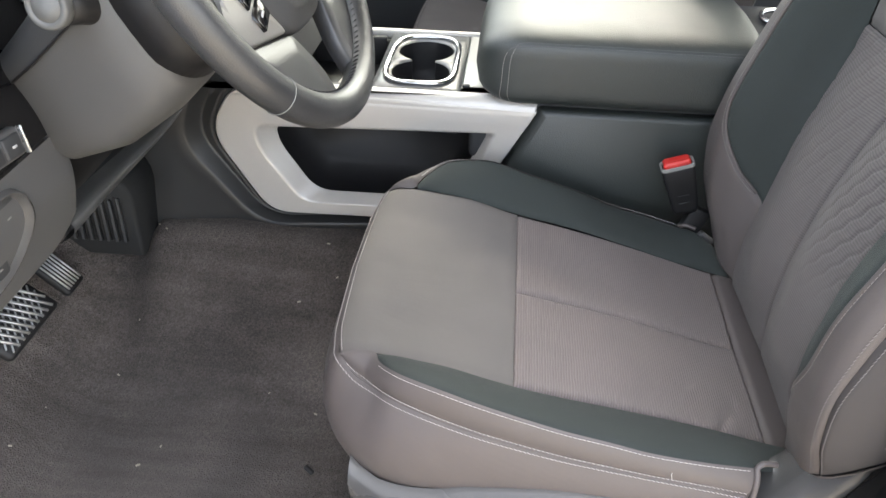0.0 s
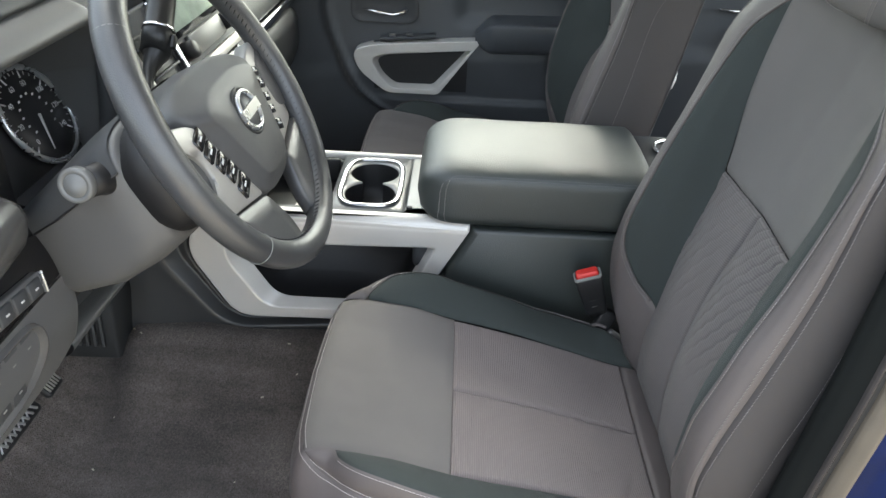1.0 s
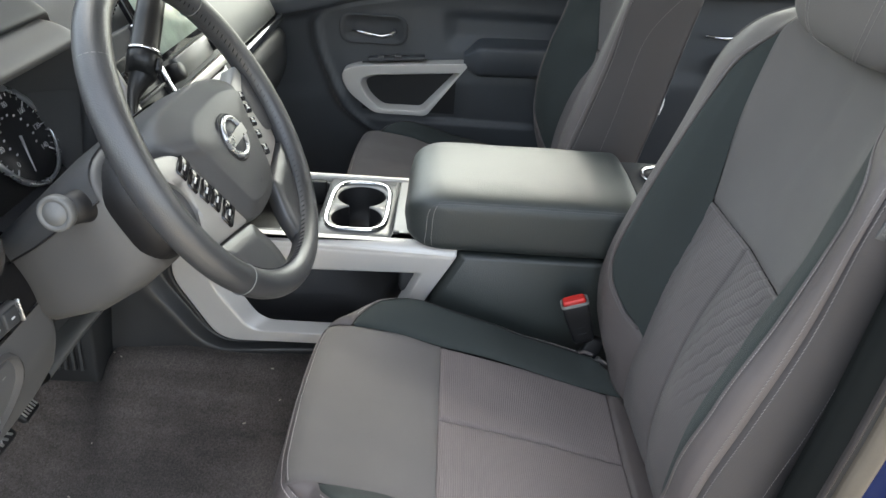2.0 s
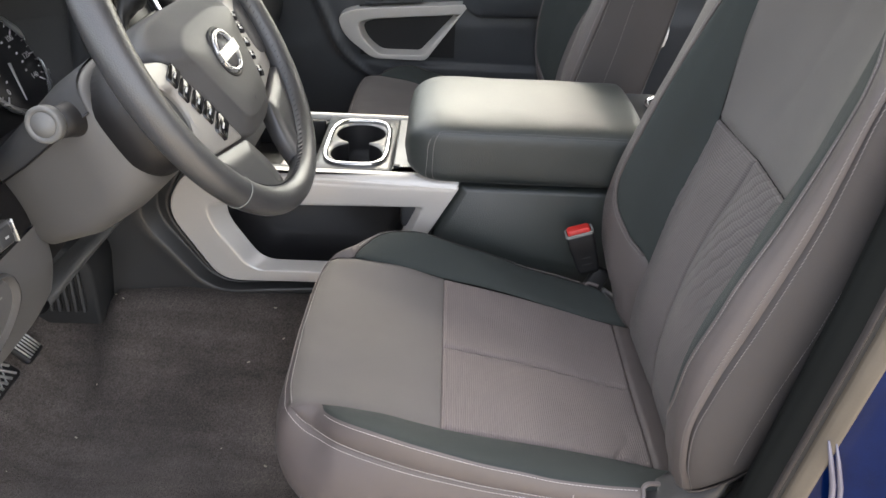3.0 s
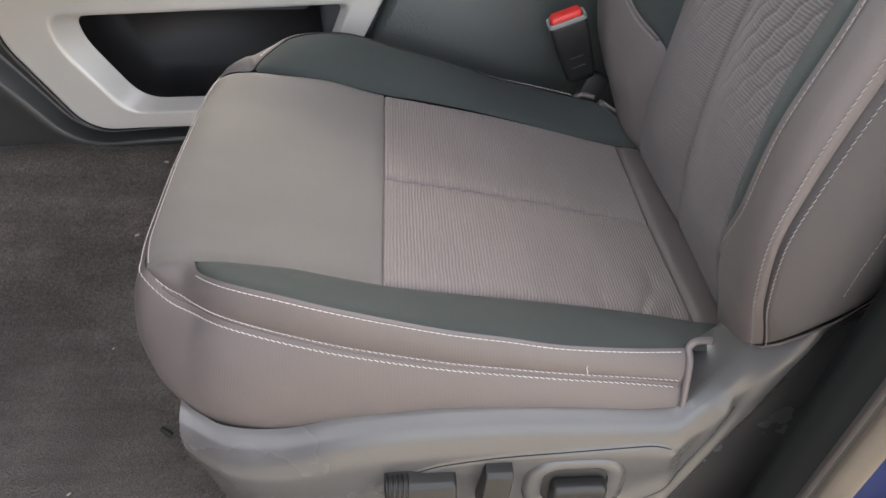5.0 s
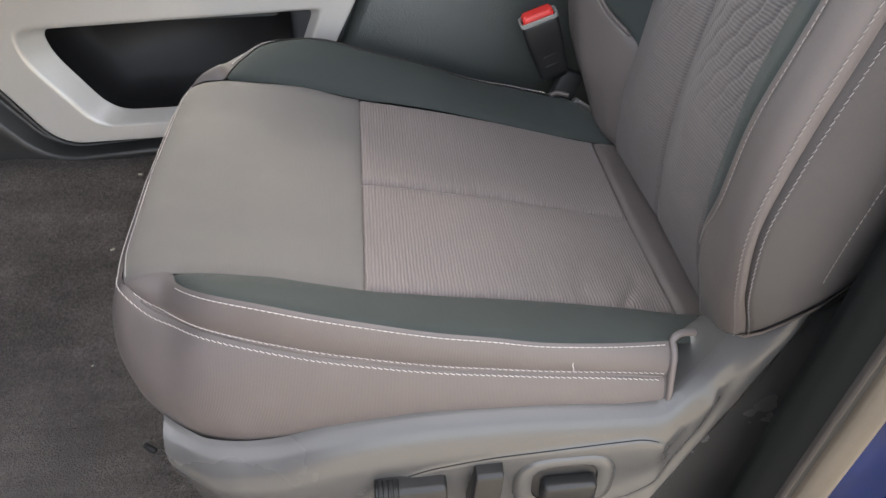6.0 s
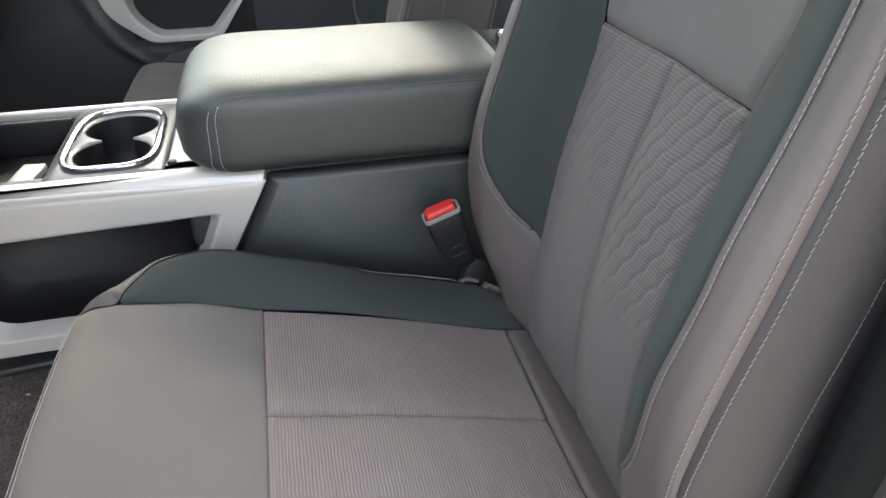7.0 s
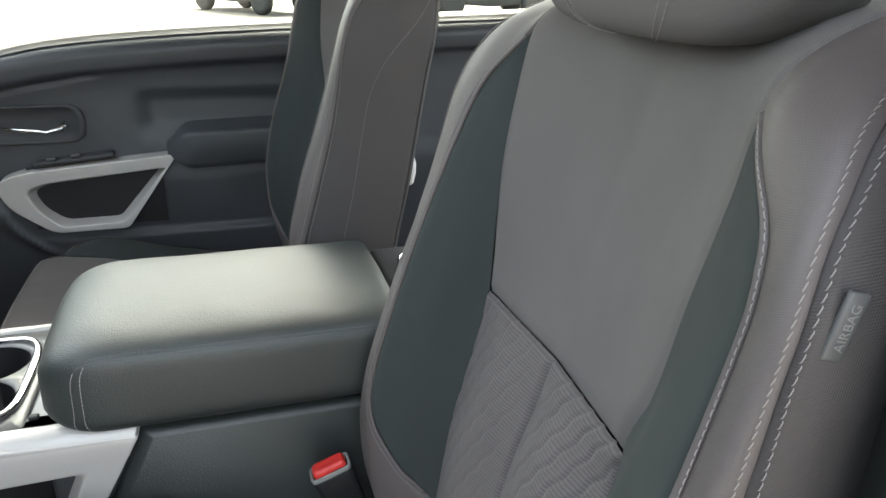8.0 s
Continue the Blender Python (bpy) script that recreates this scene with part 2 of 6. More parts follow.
def rbox(size, centre=(0, 0, 0), bevel=0.005, segs=3, turn=(0, 0, 0), bm=None):
    """A box with rounded edges."""
    own = bmesh.new()
    bmesh.ops.create_cube(own, size=1.0, matrix=Matrix.Diagonal((*size, 1)))
    if bevel:
        bmesh.ops.bevel(own, geom=own.edges[:], offset=min(bevel, min(size) * 0.49), segments=segs, profile=0.5, affect="EDGES")
    bmesh.ops.transform(own, matrix=pose(*centre, *turn), verts=own.verts)
    return own if bm is None else merge(bm, own)


def merge(bm, other):
    me = bpy.data.meshes.new("tmp")
    other.to_mesh(me)
    other.free()
    bm.from_mesh(me)
    bpy.data.meshes.remove(me)
    return bm


def rounded(corners, k=5):
    """A closed outline from corners (x, z, radius), each rounded with k + 1 points."""
    out = []
    n = len(corners)
    for i in range(n):
        p = Vector(corners[i][:2])
        a, b = Vector(corners[i - 1][:2]) - p, Vector(corners[(i + 1) % n][:2]) - p
        r = corners[i][2]
        la, lb = min(r, a.length * 0.45), min(r, b.length * 0.45)
        s, e = p + a.normalized() * la, p + b.normalized() * lb
        for j in range(k + 1):
            t = j / k
            out.append((s * (1 - t) ** 2 + p * 2 * t * (1 - t) + e * t * t))
    return out


def loft(loops, closed=True, caps=(False, False)):
    """Quads between loops of equally many points."""
    bm = bmesh.new()
    rows = [[bm.verts.new(p) for p in loop] for loop in loops]
    n = len(rows[0])
    for r0, r1 in zip(rows, rows[1:]):
        for i in range(n if closed else n - 1):
            bm.faces.new((r0[i], r0[(i + 1) % n], r1[(i + 1) % n], r1[i]))
    for cap, row in zip(caps, (rows[0], rows[-1])):
        if cap:
            bm.faces.new(row)
    return bm


def tube(path, radius, sides=10, closed=False, flatten=1.0):
    """A round bar along a path; radius may be a number or one per point."""
    pts = [Vector(p) for p in path]
    n = len(pts)
    loops = []
    up = Vector((0.123, 0.31, 0.94))
    for i, p in enumerate(pts):
        t = (pts[(i + 1) % n] - pts[i - 1]) if closed else (pts[min(n - 1, i + 1)] - pts[max(0, i - 1)])
        t.normalize()
        side = t.cross(up)
        if side.length < 1e-4:
            side = t.orthogonal()
        side.normalize()
        nor = side.cross(t)
        r = radius[i] if isinstance(radius, (list, tuple)) else radius
        loops.append([p + side * (r * math.cos(2 * math.pi * k / sides)) + nor * (r * flatten * math.sin(2 * math.pi * k / sides)) for k in range(sides)])
    if closed:
        loops.append(loops[0])
        bm = loft(loops)
        bmesh.ops.remove_doubles(bm, verts=bm.verts, dist=1e-6)
        return bm
    return loft(loops, caps=(True, True))


def lathe(profile, centre, axis, n=32, caps=(True, True)):
    """A turned shape: profile of (distance along the axis, radius)."""
    ax = Vector(axis).normalized()
    u = ax.orthogonal().normalized()
    v = ax.cross(u)
    c = Vector(centre)
    loops = [[c + ax * d + (u * math.cos(2 * math.pi * k / n) + v * math.sin(2 * math.pi * k / n)) * r for k in range(n)] for d, r in profile]
    return loft(loops, caps=caps)


def prism(outline, y0, y1, bevel=0.003, plane="xz"):
    """A plate: an outline in x and z (or x and y) drawn out along the third axis, with a softened rim."""
    def at(p, d):
        return (p[0], d, p[1]) if plane == "xz" else ((p[0], p[1], d) if plane == "xy" else (d, p[0], p[1]))
    c = sum((Vector(p) for p in outline), Vector((0, 0))) / len(outline)
    sgn = 1 if y1 > y0 else -1
    def inset(p, d):
        q = Vector(p) - c
        return c + q * max(0.0, 1 - d / max(q.length, 1e-6))
    loops = [[at(p, y0) for p in outline], [at(p, y1 - sgn * bevel) for p in outline], [at(inset(p, bevel * 0.35), y1 - sgn * bevel * 0.35) for p in outline], [at(inset(p, bevel), y1) for p in outline]]
    return loft(loops, caps=(True, True))


def stitches(points, normals, length=0.0040, gap=0.0006, r=0.00034, lift=0.0005, slant=0.0):
    """A row of thread stitches along a line on a surface: each a small six-sided bar."""
    bm = bmesh.new()
    dist = [0.0]
    for a, b in zip(points, points[1:]):
        dist.append(dist[-1] + (b - a).length)
    def at(d):
        for k in range(len(points) - 1):
            if d <= dist[k + 1]:
                t = (d - dist[k]) / max(1e-9, dist[k + 1] - dist[k])
                return points[k].lerp(points[k + 1], t), normals[k].lerp(normals[k + 1], t).normalized()
        return points[-1], normals[-1]
    d = 0.0
    while d + length < dist[-1]:
        (p, n), (q, _) = at(d), at(d + length)
        t = (q - p).normalized()
        s = t.cross(n).normalized()
        q, p = q + s * slant, p - s * slant
        rows = []
        for f, rr, up in ((0.0, 0.5, -0.6), (0.2, 1.0, 0.6), (0.8, 1.0, 0.6), (1.0, 0.5, -0.6)):
            c = p.lerp(q, f) + n * (lift * up)
            rows.append([bm.verts.new(c + s * (r * rr * math.cos(k * math.pi / 2.5)) + n * (r * rr * math.sin(k * math.pi / 2.5))) for k in range(5)])
        for r0, r1 in zip(rows, rows[1:]):
            for k in range(5):
                bm.faces.new((r0[k], r0[(k + 1) % 5], r1[(k + 1) % 5], r1[k]))
        d += length + gap
    return bm


# ---- seats ----


def lettering(text, size, where, right, up, parent, name, material):
    """Characters of the built-in font as a thin mesh on a face."""
    cu = bpy.data.curves.new(name, "FONT")
    cu.body, cu.size, cu.extrude, cu.align_x, cu.align_y = text, size, 0.0002, "CENTER", "CENTER"
    tmp = bpy.data.objects.new(name, cu)
    scene.collection.objects.link(tmp)
    bpy.context.view_layer.update()
    me = bpy.data.meshes.new_from_object(tmp.evaluated_get(bpy.context.evaluated_depsgraph_get()))
    bpy.data.objects.remove(tmp)
    r, u = Vector(right).normalized(), Vector(up).normalized()
    me.transform(Matrix.Translation(where) @ Matrix((r, u, r.cross(u))).transposed().to_4x4())
    me.materials.append(material)
    ob = new(name, me)
    ob.parent = parent
    return ob


class Cushion:
    """The seat cushion's skin: u runs from the front lip to the rear, w across from -1 to 1."""

    ZC = [(-0.17, 0.470), (-0.13, 0.474), (-0.06, 0.466), (0.04, 0.447), (0.15, 0.424), (0.326, 0.377), (0.45, 0.35)]
    CREST = [(-0.15, -0.030), (-0.11, -0.014), (-0.07, 0.004), (-0.02, 0.020), (0.05, 0.020), (0.17, 0.012), (0.3, 0.020)]
    ZD = [(-0.15, 0.415), (-0.11, 0.434), (-0.07, 0.450), (-0.02, 0.457), (0.05, 0.442), (0.16, 0.416), (0.285, 0.395), (0.45, 0.37)]
    ZB = [(-0.15, 0.40), (-0.11, 0.375), (-0.05, 0.355), (0.05, 0.365), (0.135, 0.375), (0.28, 0.370), (0.45, 0.345)]
    XR = 0.42
    R = 0.045

    def height(self, x, w):
        s = abs(w)
        zc, cr, zd, zb = interp(self.ZC, x), interp(self.CREST, x), interp(self.ZD, x), interp(self.ZB, x)
        return interp([(0, zc - 0.004), (0.35, zc - 0.001), (0.6, zc + 0.001 + 0.007 * smooth(-0.16, -0.10, x) * (1 - smooth(-0.03, 0.04, x))), (0.7, zc + 0.75 * cr), (0.8, zc + cr), (0.86, (zc + cr) * 0.6 + zd * 0.4), (0.92, zd), (0.96, lerp(zd, zb, 0.35)), (1.0, zb)], s)

    def across(self, w):
        return math.copysign(interp([(0, 0), (0.6, 0.160), (0.8, 0.210), (0.86, 0.226), (0.92, 0.238), (0.96, 0.247), (1.0, 0.243)], abs(w)), w)

    def front(self, w):
        return interp([(0, -0.178), (0.4, -0.173), (0.6, -0.162), (0.7, -0.152), (0.8, -0.136), (0.86, -0.124), (0.92, -0.110), (1.0, -0.102)], abs(w))

    def u_of(self, x, w):
        xs = self.front(w) + self.R
        return 0.3 + 0.7 * (x - xs) / (self.XR - xs)

    def base(self, u, w):
        xs = self.front(w) + self.R
        y = self.across(w)
        x = lerp(xs, self.XR, (u - 0.3) / 0.7) if u >= 0.3 else xs - self.R * (1 - u / 0.3)
        y *= 1 - 0.15 * (1 - smooth(-0.15, -0.01, x)) * smooth(0.55, 0.9, abs(w))
        if u >= 0.3:
            return Vector((x, y, self.height(x, w)))
        q, z = u / 0.3, self.height(xs, w)
        if q >= 0.5:
            g = (1 - q) / 0.5 * math.pi / 2
            return Vector((xs - self.R * math.sin(g), y, z - self.R * (1 - math.cos(g))))
        z0 = z - self.R
        return Vector((xs - self.R + 0.012 * (0.5 - q), y * (1 - 0.04 * (0.5 - q)), lerp(0.335, min(z0, z0), q / 0.5)))


class Backrest:
    """The backrest's skin: u is the height z, w runs across from -1.3 to 1.3 over its seams."""

    MID_Y = [(0.36, -0.003), (0.735, 0.024), (0.95, 0.005), (1.05, 0.0)]
    INX = ([(0.36, 0.350), (0.40, 0.342), (0.45, 0.331), (0.50, 0.334), (0.55, 0.341), (0.6, 0.353), (0.65, 0.369), (0.72, 0.400), (0.80, 0.397), (0.85, 0.396), (0.95, 0.404), (1.05, 0.430)],
           [(0.36, 0.348), (0.40, 0.340), (0.45, 0.341), (0.5, 0.349), (0.6, 0.367), (0.735, 0.403), (0.8, 0.408), (0.85, 0.412), (0.95, 0.430), (1.05, 0.460)])
    INY = ([(0.36, 0.13), (0.45, 0.126), (0.6, 0.114), (0.72, 0.098), (0.75, 0.101), (0.80, 0.124), (0.85, 0.138), (0.95, 0.156), (1.05, 0.16)],
           [(0.36, 0.13), (0.45, 0.134), (0.6, 0.144), (0.735, 0.155), (0.95, 0.164), (1.05, 0.15)])
    CRX = ([(0.36, 0.335), (0.42, 0.320), (0.46, 0.306), (0.5, 0.296), (0.55, 0.288), (0.6, 0.287), (0.7, 0.304), (0.8, 0.335), (0.9, 0.361), (0.93, 0.367), (0.96, 0.378), (0.99, 0.398), (1.05, 0.45)],
           [(0.36, 0.330), (0.42, 0.318), (0.46, 0.303), (0.5, 0.296), (0.55, 0.293), (0.6, 0.296), (0.7, 0.322), (0.8, 0.355), (0.9, 0.394), (0.93, 0.408), (0.96, 0.425), (0.99, 0.445), (1.05, 0.49)])
    CRY = ([(0.36, 0.165), (0.42, 0.178), (0.5, 0.197), (0.6, 0.215), (0.7, 0.225), (0.9, 0.223), (0.93, 0.219), (0.96, 0.206), (0.99, 0.188), (1.05, 0.165)],
           [(0.36, 0.165), (0.42, 0.178), (0.5, 0.195), (0.6, 0.205), (0.7, 0.208), (0.9, 0.203), (0.93, 0.198), (0.96, 0.188), (0.99, 0.172), (1.05, 0.15)])
    EDX = [(0.36, 0.350), (0.42, 0.331), (0.46, 0.317), (0.5, 0.303), (0.55, 0.297), (0.6, 0.304), (0.7, 0.328), (0.8, 0.350), (0.85, 0.357), (0.9, 0.363), (0.93, 0.371), (0.96, 0.387), (1.0, 0.425), (1.05, 0.48)]
    EDY = [(0.36, 0.215), (0.42, 0.230), (0.46, 0.241), (0.5, 0.248), (0.55, 0.25), (0.9, 0.249), (0.95, 0.240), (1.0, 0.212), (1.05, 0.165)]
    OUX = [(0.36, 0.378), (0.46, 0.358), (0.5, 0.357), (0.6, 0.370), (0.7, 0.389), (0.8, 0.402), (0.9, 0.418), (0.95, 0.440), (1.0, 0.480), (1.05, 0.53)]
    OUY = [(0.36, 0.235), (0.46, 0.255), (0.55, 0.26), (0.9, 0.257), (0.95, 0.247), (1.0, 0.218), (1.05, 0.17)]
    MID_X = [(0.36, 0.352), (0.40, 0.346), (0.45, 0.345), (0.50, 0.348), (0.55, 0.356), (0.60, 0.367), (0.65, 0.382), (0.70, 0.400), (0.736, 0.410), (0.80, 0.425), (1.05, 0.480)]

    def __init__(self, skew=1.0):
        """skew: how far the inner shoulder stands back behind the outer one."""
        self.skew, self.memo = skew, {}

    def lines(self, z, k):
        key = (z, k)
        if key not in self.memo:
            lag = 0.0 if k == 0 else self.skew * interp([(0.5, 0.0), (0.65, 0.004), (0.9, 0.030), (1.0, 0.035)], z)
            xc = interp(self.MID_X, z)
            plump = 0.011 * smooth(0.37, 0.46, z) * (1 - smooth(0.68, 0.745, z))
            ex, ey, ox, oy = interp(self.EDX, z) + lag, interp(self.EDY, z), interp(self.OUX, z) + lag, interp(self.OUY, z)
            ix, iy, cx, cy = interp(self.INX[k], z), interp(self.INY[k], z), interp(self.CRX[k], z), interp(self.CRY[k], z)
            ix, cx = lerp(interp(self.INX[0], z), ix, self.skew), lerp(interp(self.CRX[0], z), cx, self.skew)
            ym = interp(self.MID_Y, z) * (1 if k else -1)
            xs = [(0.0, xc), (0.25, lerp(xc, ix, lerp(0.22, 0.5, smooth(0.76, 0.70, z) if z < 0.76 else 0.0)) - plump), (0.5, ix), (0.65, lerp(ix, cx, 0.62)), (0.8, cx), (0.9, lerp(cx, ex, 0.38) - 0.004), (1.0, ex), (1.15, ox), (1.3, ox + 0.080 - 0.03 * smooth(0.90, 1.0, z))]
            ys = [(0.0, ym), (0.25, lerp(ym, iy, 0.5)), (0.5, iy), (0.65, lerp(iy, cy, 0.5)), (0.8, cy), (0.9, lerp(cy, ey, 0.56)), (1.0, ey), (1.15, oy), (1.3, oy - 0.02)]
            self.memo[key] = (xs, ys)
        return self.memo[key]

    def base(self, z, w):
        k = 0 if w < 0 else 1
        xs, ys = self.lines(z, k)
        s = abs(w)
        roll = 0.09 * max(0.0, (z - 0.97) / 0.08) ** 2
        y = interp(ys, s)
        return Vector((interp(xs, s) + roll, y if k else -y, z - 0.3 * roll))


def curve(points, n=160):
    """A smooth line through points; returns a function of its length from 0 to 1."""
    p = [Vector(q) for q in points]
    p = [p[0] * 2 - p[1]] + p + [p[-1] * 2 - p[-2]]
    out = []
    m = len(p) - 3
    for i in range(n + 1):
        k = i / n * m
        j = min(m - 1, int(k))
        t = k - j
        a, b, c, d = p[j:j + 4]
        out.append(0.5 * ((2 * b) + (c - a) * t + (2 * a - 5 * b + 4 * c - d) * t * t + (3 * b - a - 3 * c + d) * t ** 3))
    dist = [0.0]
    for a, b in zip(out, out[1:]):
        dist.append(dist[-1] + (b - a).length)
    def at(t):
        d = min(1.0, max(0.0, t)) * dist[-1]
        lo, hi = 0, n
        while hi - lo > 1:
            mid = (lo + hi) // 2
            if dist[mid] <= d:
                lo = mid
            else:
                hi = mid
        return out[lo].lerp(out[hi], (d - dist[lo]) / max(1e-9, dist[hi] - dist[lo]))
    return at


class Span:
    """A padded panel between two lines, swelling outwards between them."""

    def __init__(self, c0, c1, swell, sign):
        self.c0, self.c1, self.swell, self.sign = c0, c1, swell, sign

    def base(self, a, v):
        p, q = self.c0(a), self.c1(a)
        e = 0.004
        along = self.c0(a + e) - self.c0(a - e) + self.c1(a + e) - self.c1(a - e)
        n = along.cross(q - p)
        n = n.normalized() * self.sign if n.length > 1e-10 else Vector((0, 0, 0))
        wide = min(1.0, (q - p).length / 0.03)
        t = min(1.0, max(0.0, v))
        return p.lerp(q, v) + n * ((self.swell(a) if callable(self.swell) else self.swell) * wide * 4 * t * (1 - t))


def skin(shape, fn, na, nb, groove=0.006, soft=0.010, wrinkle=0.0012, seed=0.0, lift=0.0, tufts=None):
    """A sewn panel on a shape: fn(a, b) gives (u, w); its rim sinks into the seams."""
    pts = [[shape.base(*fn(i / na, j / nb)) for j in range(nb + 1)] for i in range(na + 1)]
    e = 1e-3
    mid_a = sum((pts[i + 1][nb // 2] - pts[i][nb // 2]).length for i in range(na))
    def at(a, b):
        u, w = fn(a, b)
        p = shape.base(u, w)
        du, dw = shape.base(u + e, w) - shape.base(u - e, w), shape.base(u, w + e) - shape.base(u, w - e)
        n = du.cross(dw)
        n = n.normalized() if n.length > 1e-12 else Vector((0, 0, 1))
        wide = (shape.base(*fn(a, 1.0)) - shape.base(*fn(a, 0.0))).length
        d = min(a * mid_a, (1 - a) * mid_a, b * wide, (1 - b) * wide)
        dip = groove * (1 - min(1.0, d / soft)) ** 2
        rip = wrinkle * (noise.noise((p.x * 14 + seed, p.y * 14, p.z * 14)) + 0.5 * noise.noise((p.x * 40, p.y * 40 + seed, p.z * 40)))
        return p + n * shape.sign * (lift - dip + rip * min(1.0, d / 0.03) - (tufts(a, b) if tufts else 0.0))
    return sheet(at, na, nb)


Cushion.sign = 1.0
Backrest.sign = 1.0


def seam_row(shape, fn, n=60, lift=0.0012):
    pts, nor = [], []
    e = 1e-3
    for i in range(n + 1):
        u, w = fn(i / n)
        du, dw = shape.base(u + e, w) - shape.base(u - e, w), shape.base(u, w + e) - shape.base(u, w - e)
        nn = (du.cross(dw)).normalized() * shape.sign
        pts.append(shape.base(u, w) + nn * lift)
        nor.append(nn)
    return pts, nor


U0, U2 = 0.316, 0.90
# seams of the cushion: the crest of the bolster, its edge, and the foot of its wall
CREST = [(-0.097, 0.174, 0.482), (-0.082, 0.190, 0.488), (-0.062, 0.203, 0.492), (-0.030, 0.214, 0.491), (0.006, 0.219, 0.482), (0.05, 0.221, 0.469), (0.092, 0.222, 0.457), (0.135, 0.223, 0.448), (0.175, 0.224, 0.439), (0.23, 0.222, 0.430), (0.278, 0.216, 0.421)]
EDGE = [(-0.141, 0.161, 0.464), (-0.128, 0.172, 0.449), (-0.104, 0.189, 0.445), (-0.077, 0.204, 0.446), (-0.037, 0.215, 0.440), (0.006, 0.222, 0.432), (0.05, 0.225, 0.424), (0.092, 0.227, 0.417), (0.136, 0.229, 0.412), (0.182, 0.230, 0.406), (0.229, 0.231, 0.400), (0.276, 0.231, 0.391)]
FOOT = [(-0.168, 0.0, 0.335), (-0.165, 0.08, 0.335), (-0.150, 0.140, 0.335), (-0.130, 0.183, 0.335), (-0.10, 0.209, 0.333), (-0.05, 0.222, 0.330), (0.05, 0.224, 0.330), (0.15, 0.224, 0.335), (0.276, 0.224, 0.342)]


def strip_in(u):
    return lerp(0.6, 0.555, smooth(0.55, 0.83, u))


def back_out(z, sg=1):
    """How far the dark side strip of the backrest reaches outwards at a height."""
    return 0.5 + 0.3 * math.sqrt(smooth(*((0.50, 0.62) if sg > 0 else (0.44, 0.56)), z)) * math.sqrt(1 - smooth(0.90, 0.976, z) ** 3)


def quilting(side):
    """Wavy slanting furrows sewn into the upper half of the backrest insert."""
    def at(a, v):
        x, y = 0.112 * v, 0.372 * a
        zig = 0.0016 * math.asin(math.sin(2 * math.pi * y / 0.022)) / 1.57
        d = (x - 0.50 * side * y + zig) % 0.0175
        d = min(d, 0.0175 - d)
        return (0.0019 if side > 0 else 0.0013) * math.exp(-(d / 0.0019) ** 2) * smooth(0.38, 0.72, a) * smooth(0.02, 0.3, v)
    return at


def sat_in(a, v):
    """Creases pressed into the rear of the cushion by long use."""
    wander = noise.noise((a * 5.0, v * 4.0, 2.0))
    fold = math.sin(2 * math.pi * (7.0 * a + 1.6 * v + 0.5 * wander))
    return 0.0034 * smooth(0.45, 0.80, a) * (1 - smooth(0.90, 1.0, a)) * smooth(0.45, 0.85, v) * max(0.0, fold + 0.4 * noise.noise((a * 11, v * 9, 7.0))) ** 2


def back_foot(w):
    """Height of the bolster's lower rim, which curves up round its end."""
    return interp([(0.5, 0.374), (0.8, 0.396), (0.9, 0.415), (1.0, 0.441), (1.15, 0.492), (1.3, 0.570)], w)


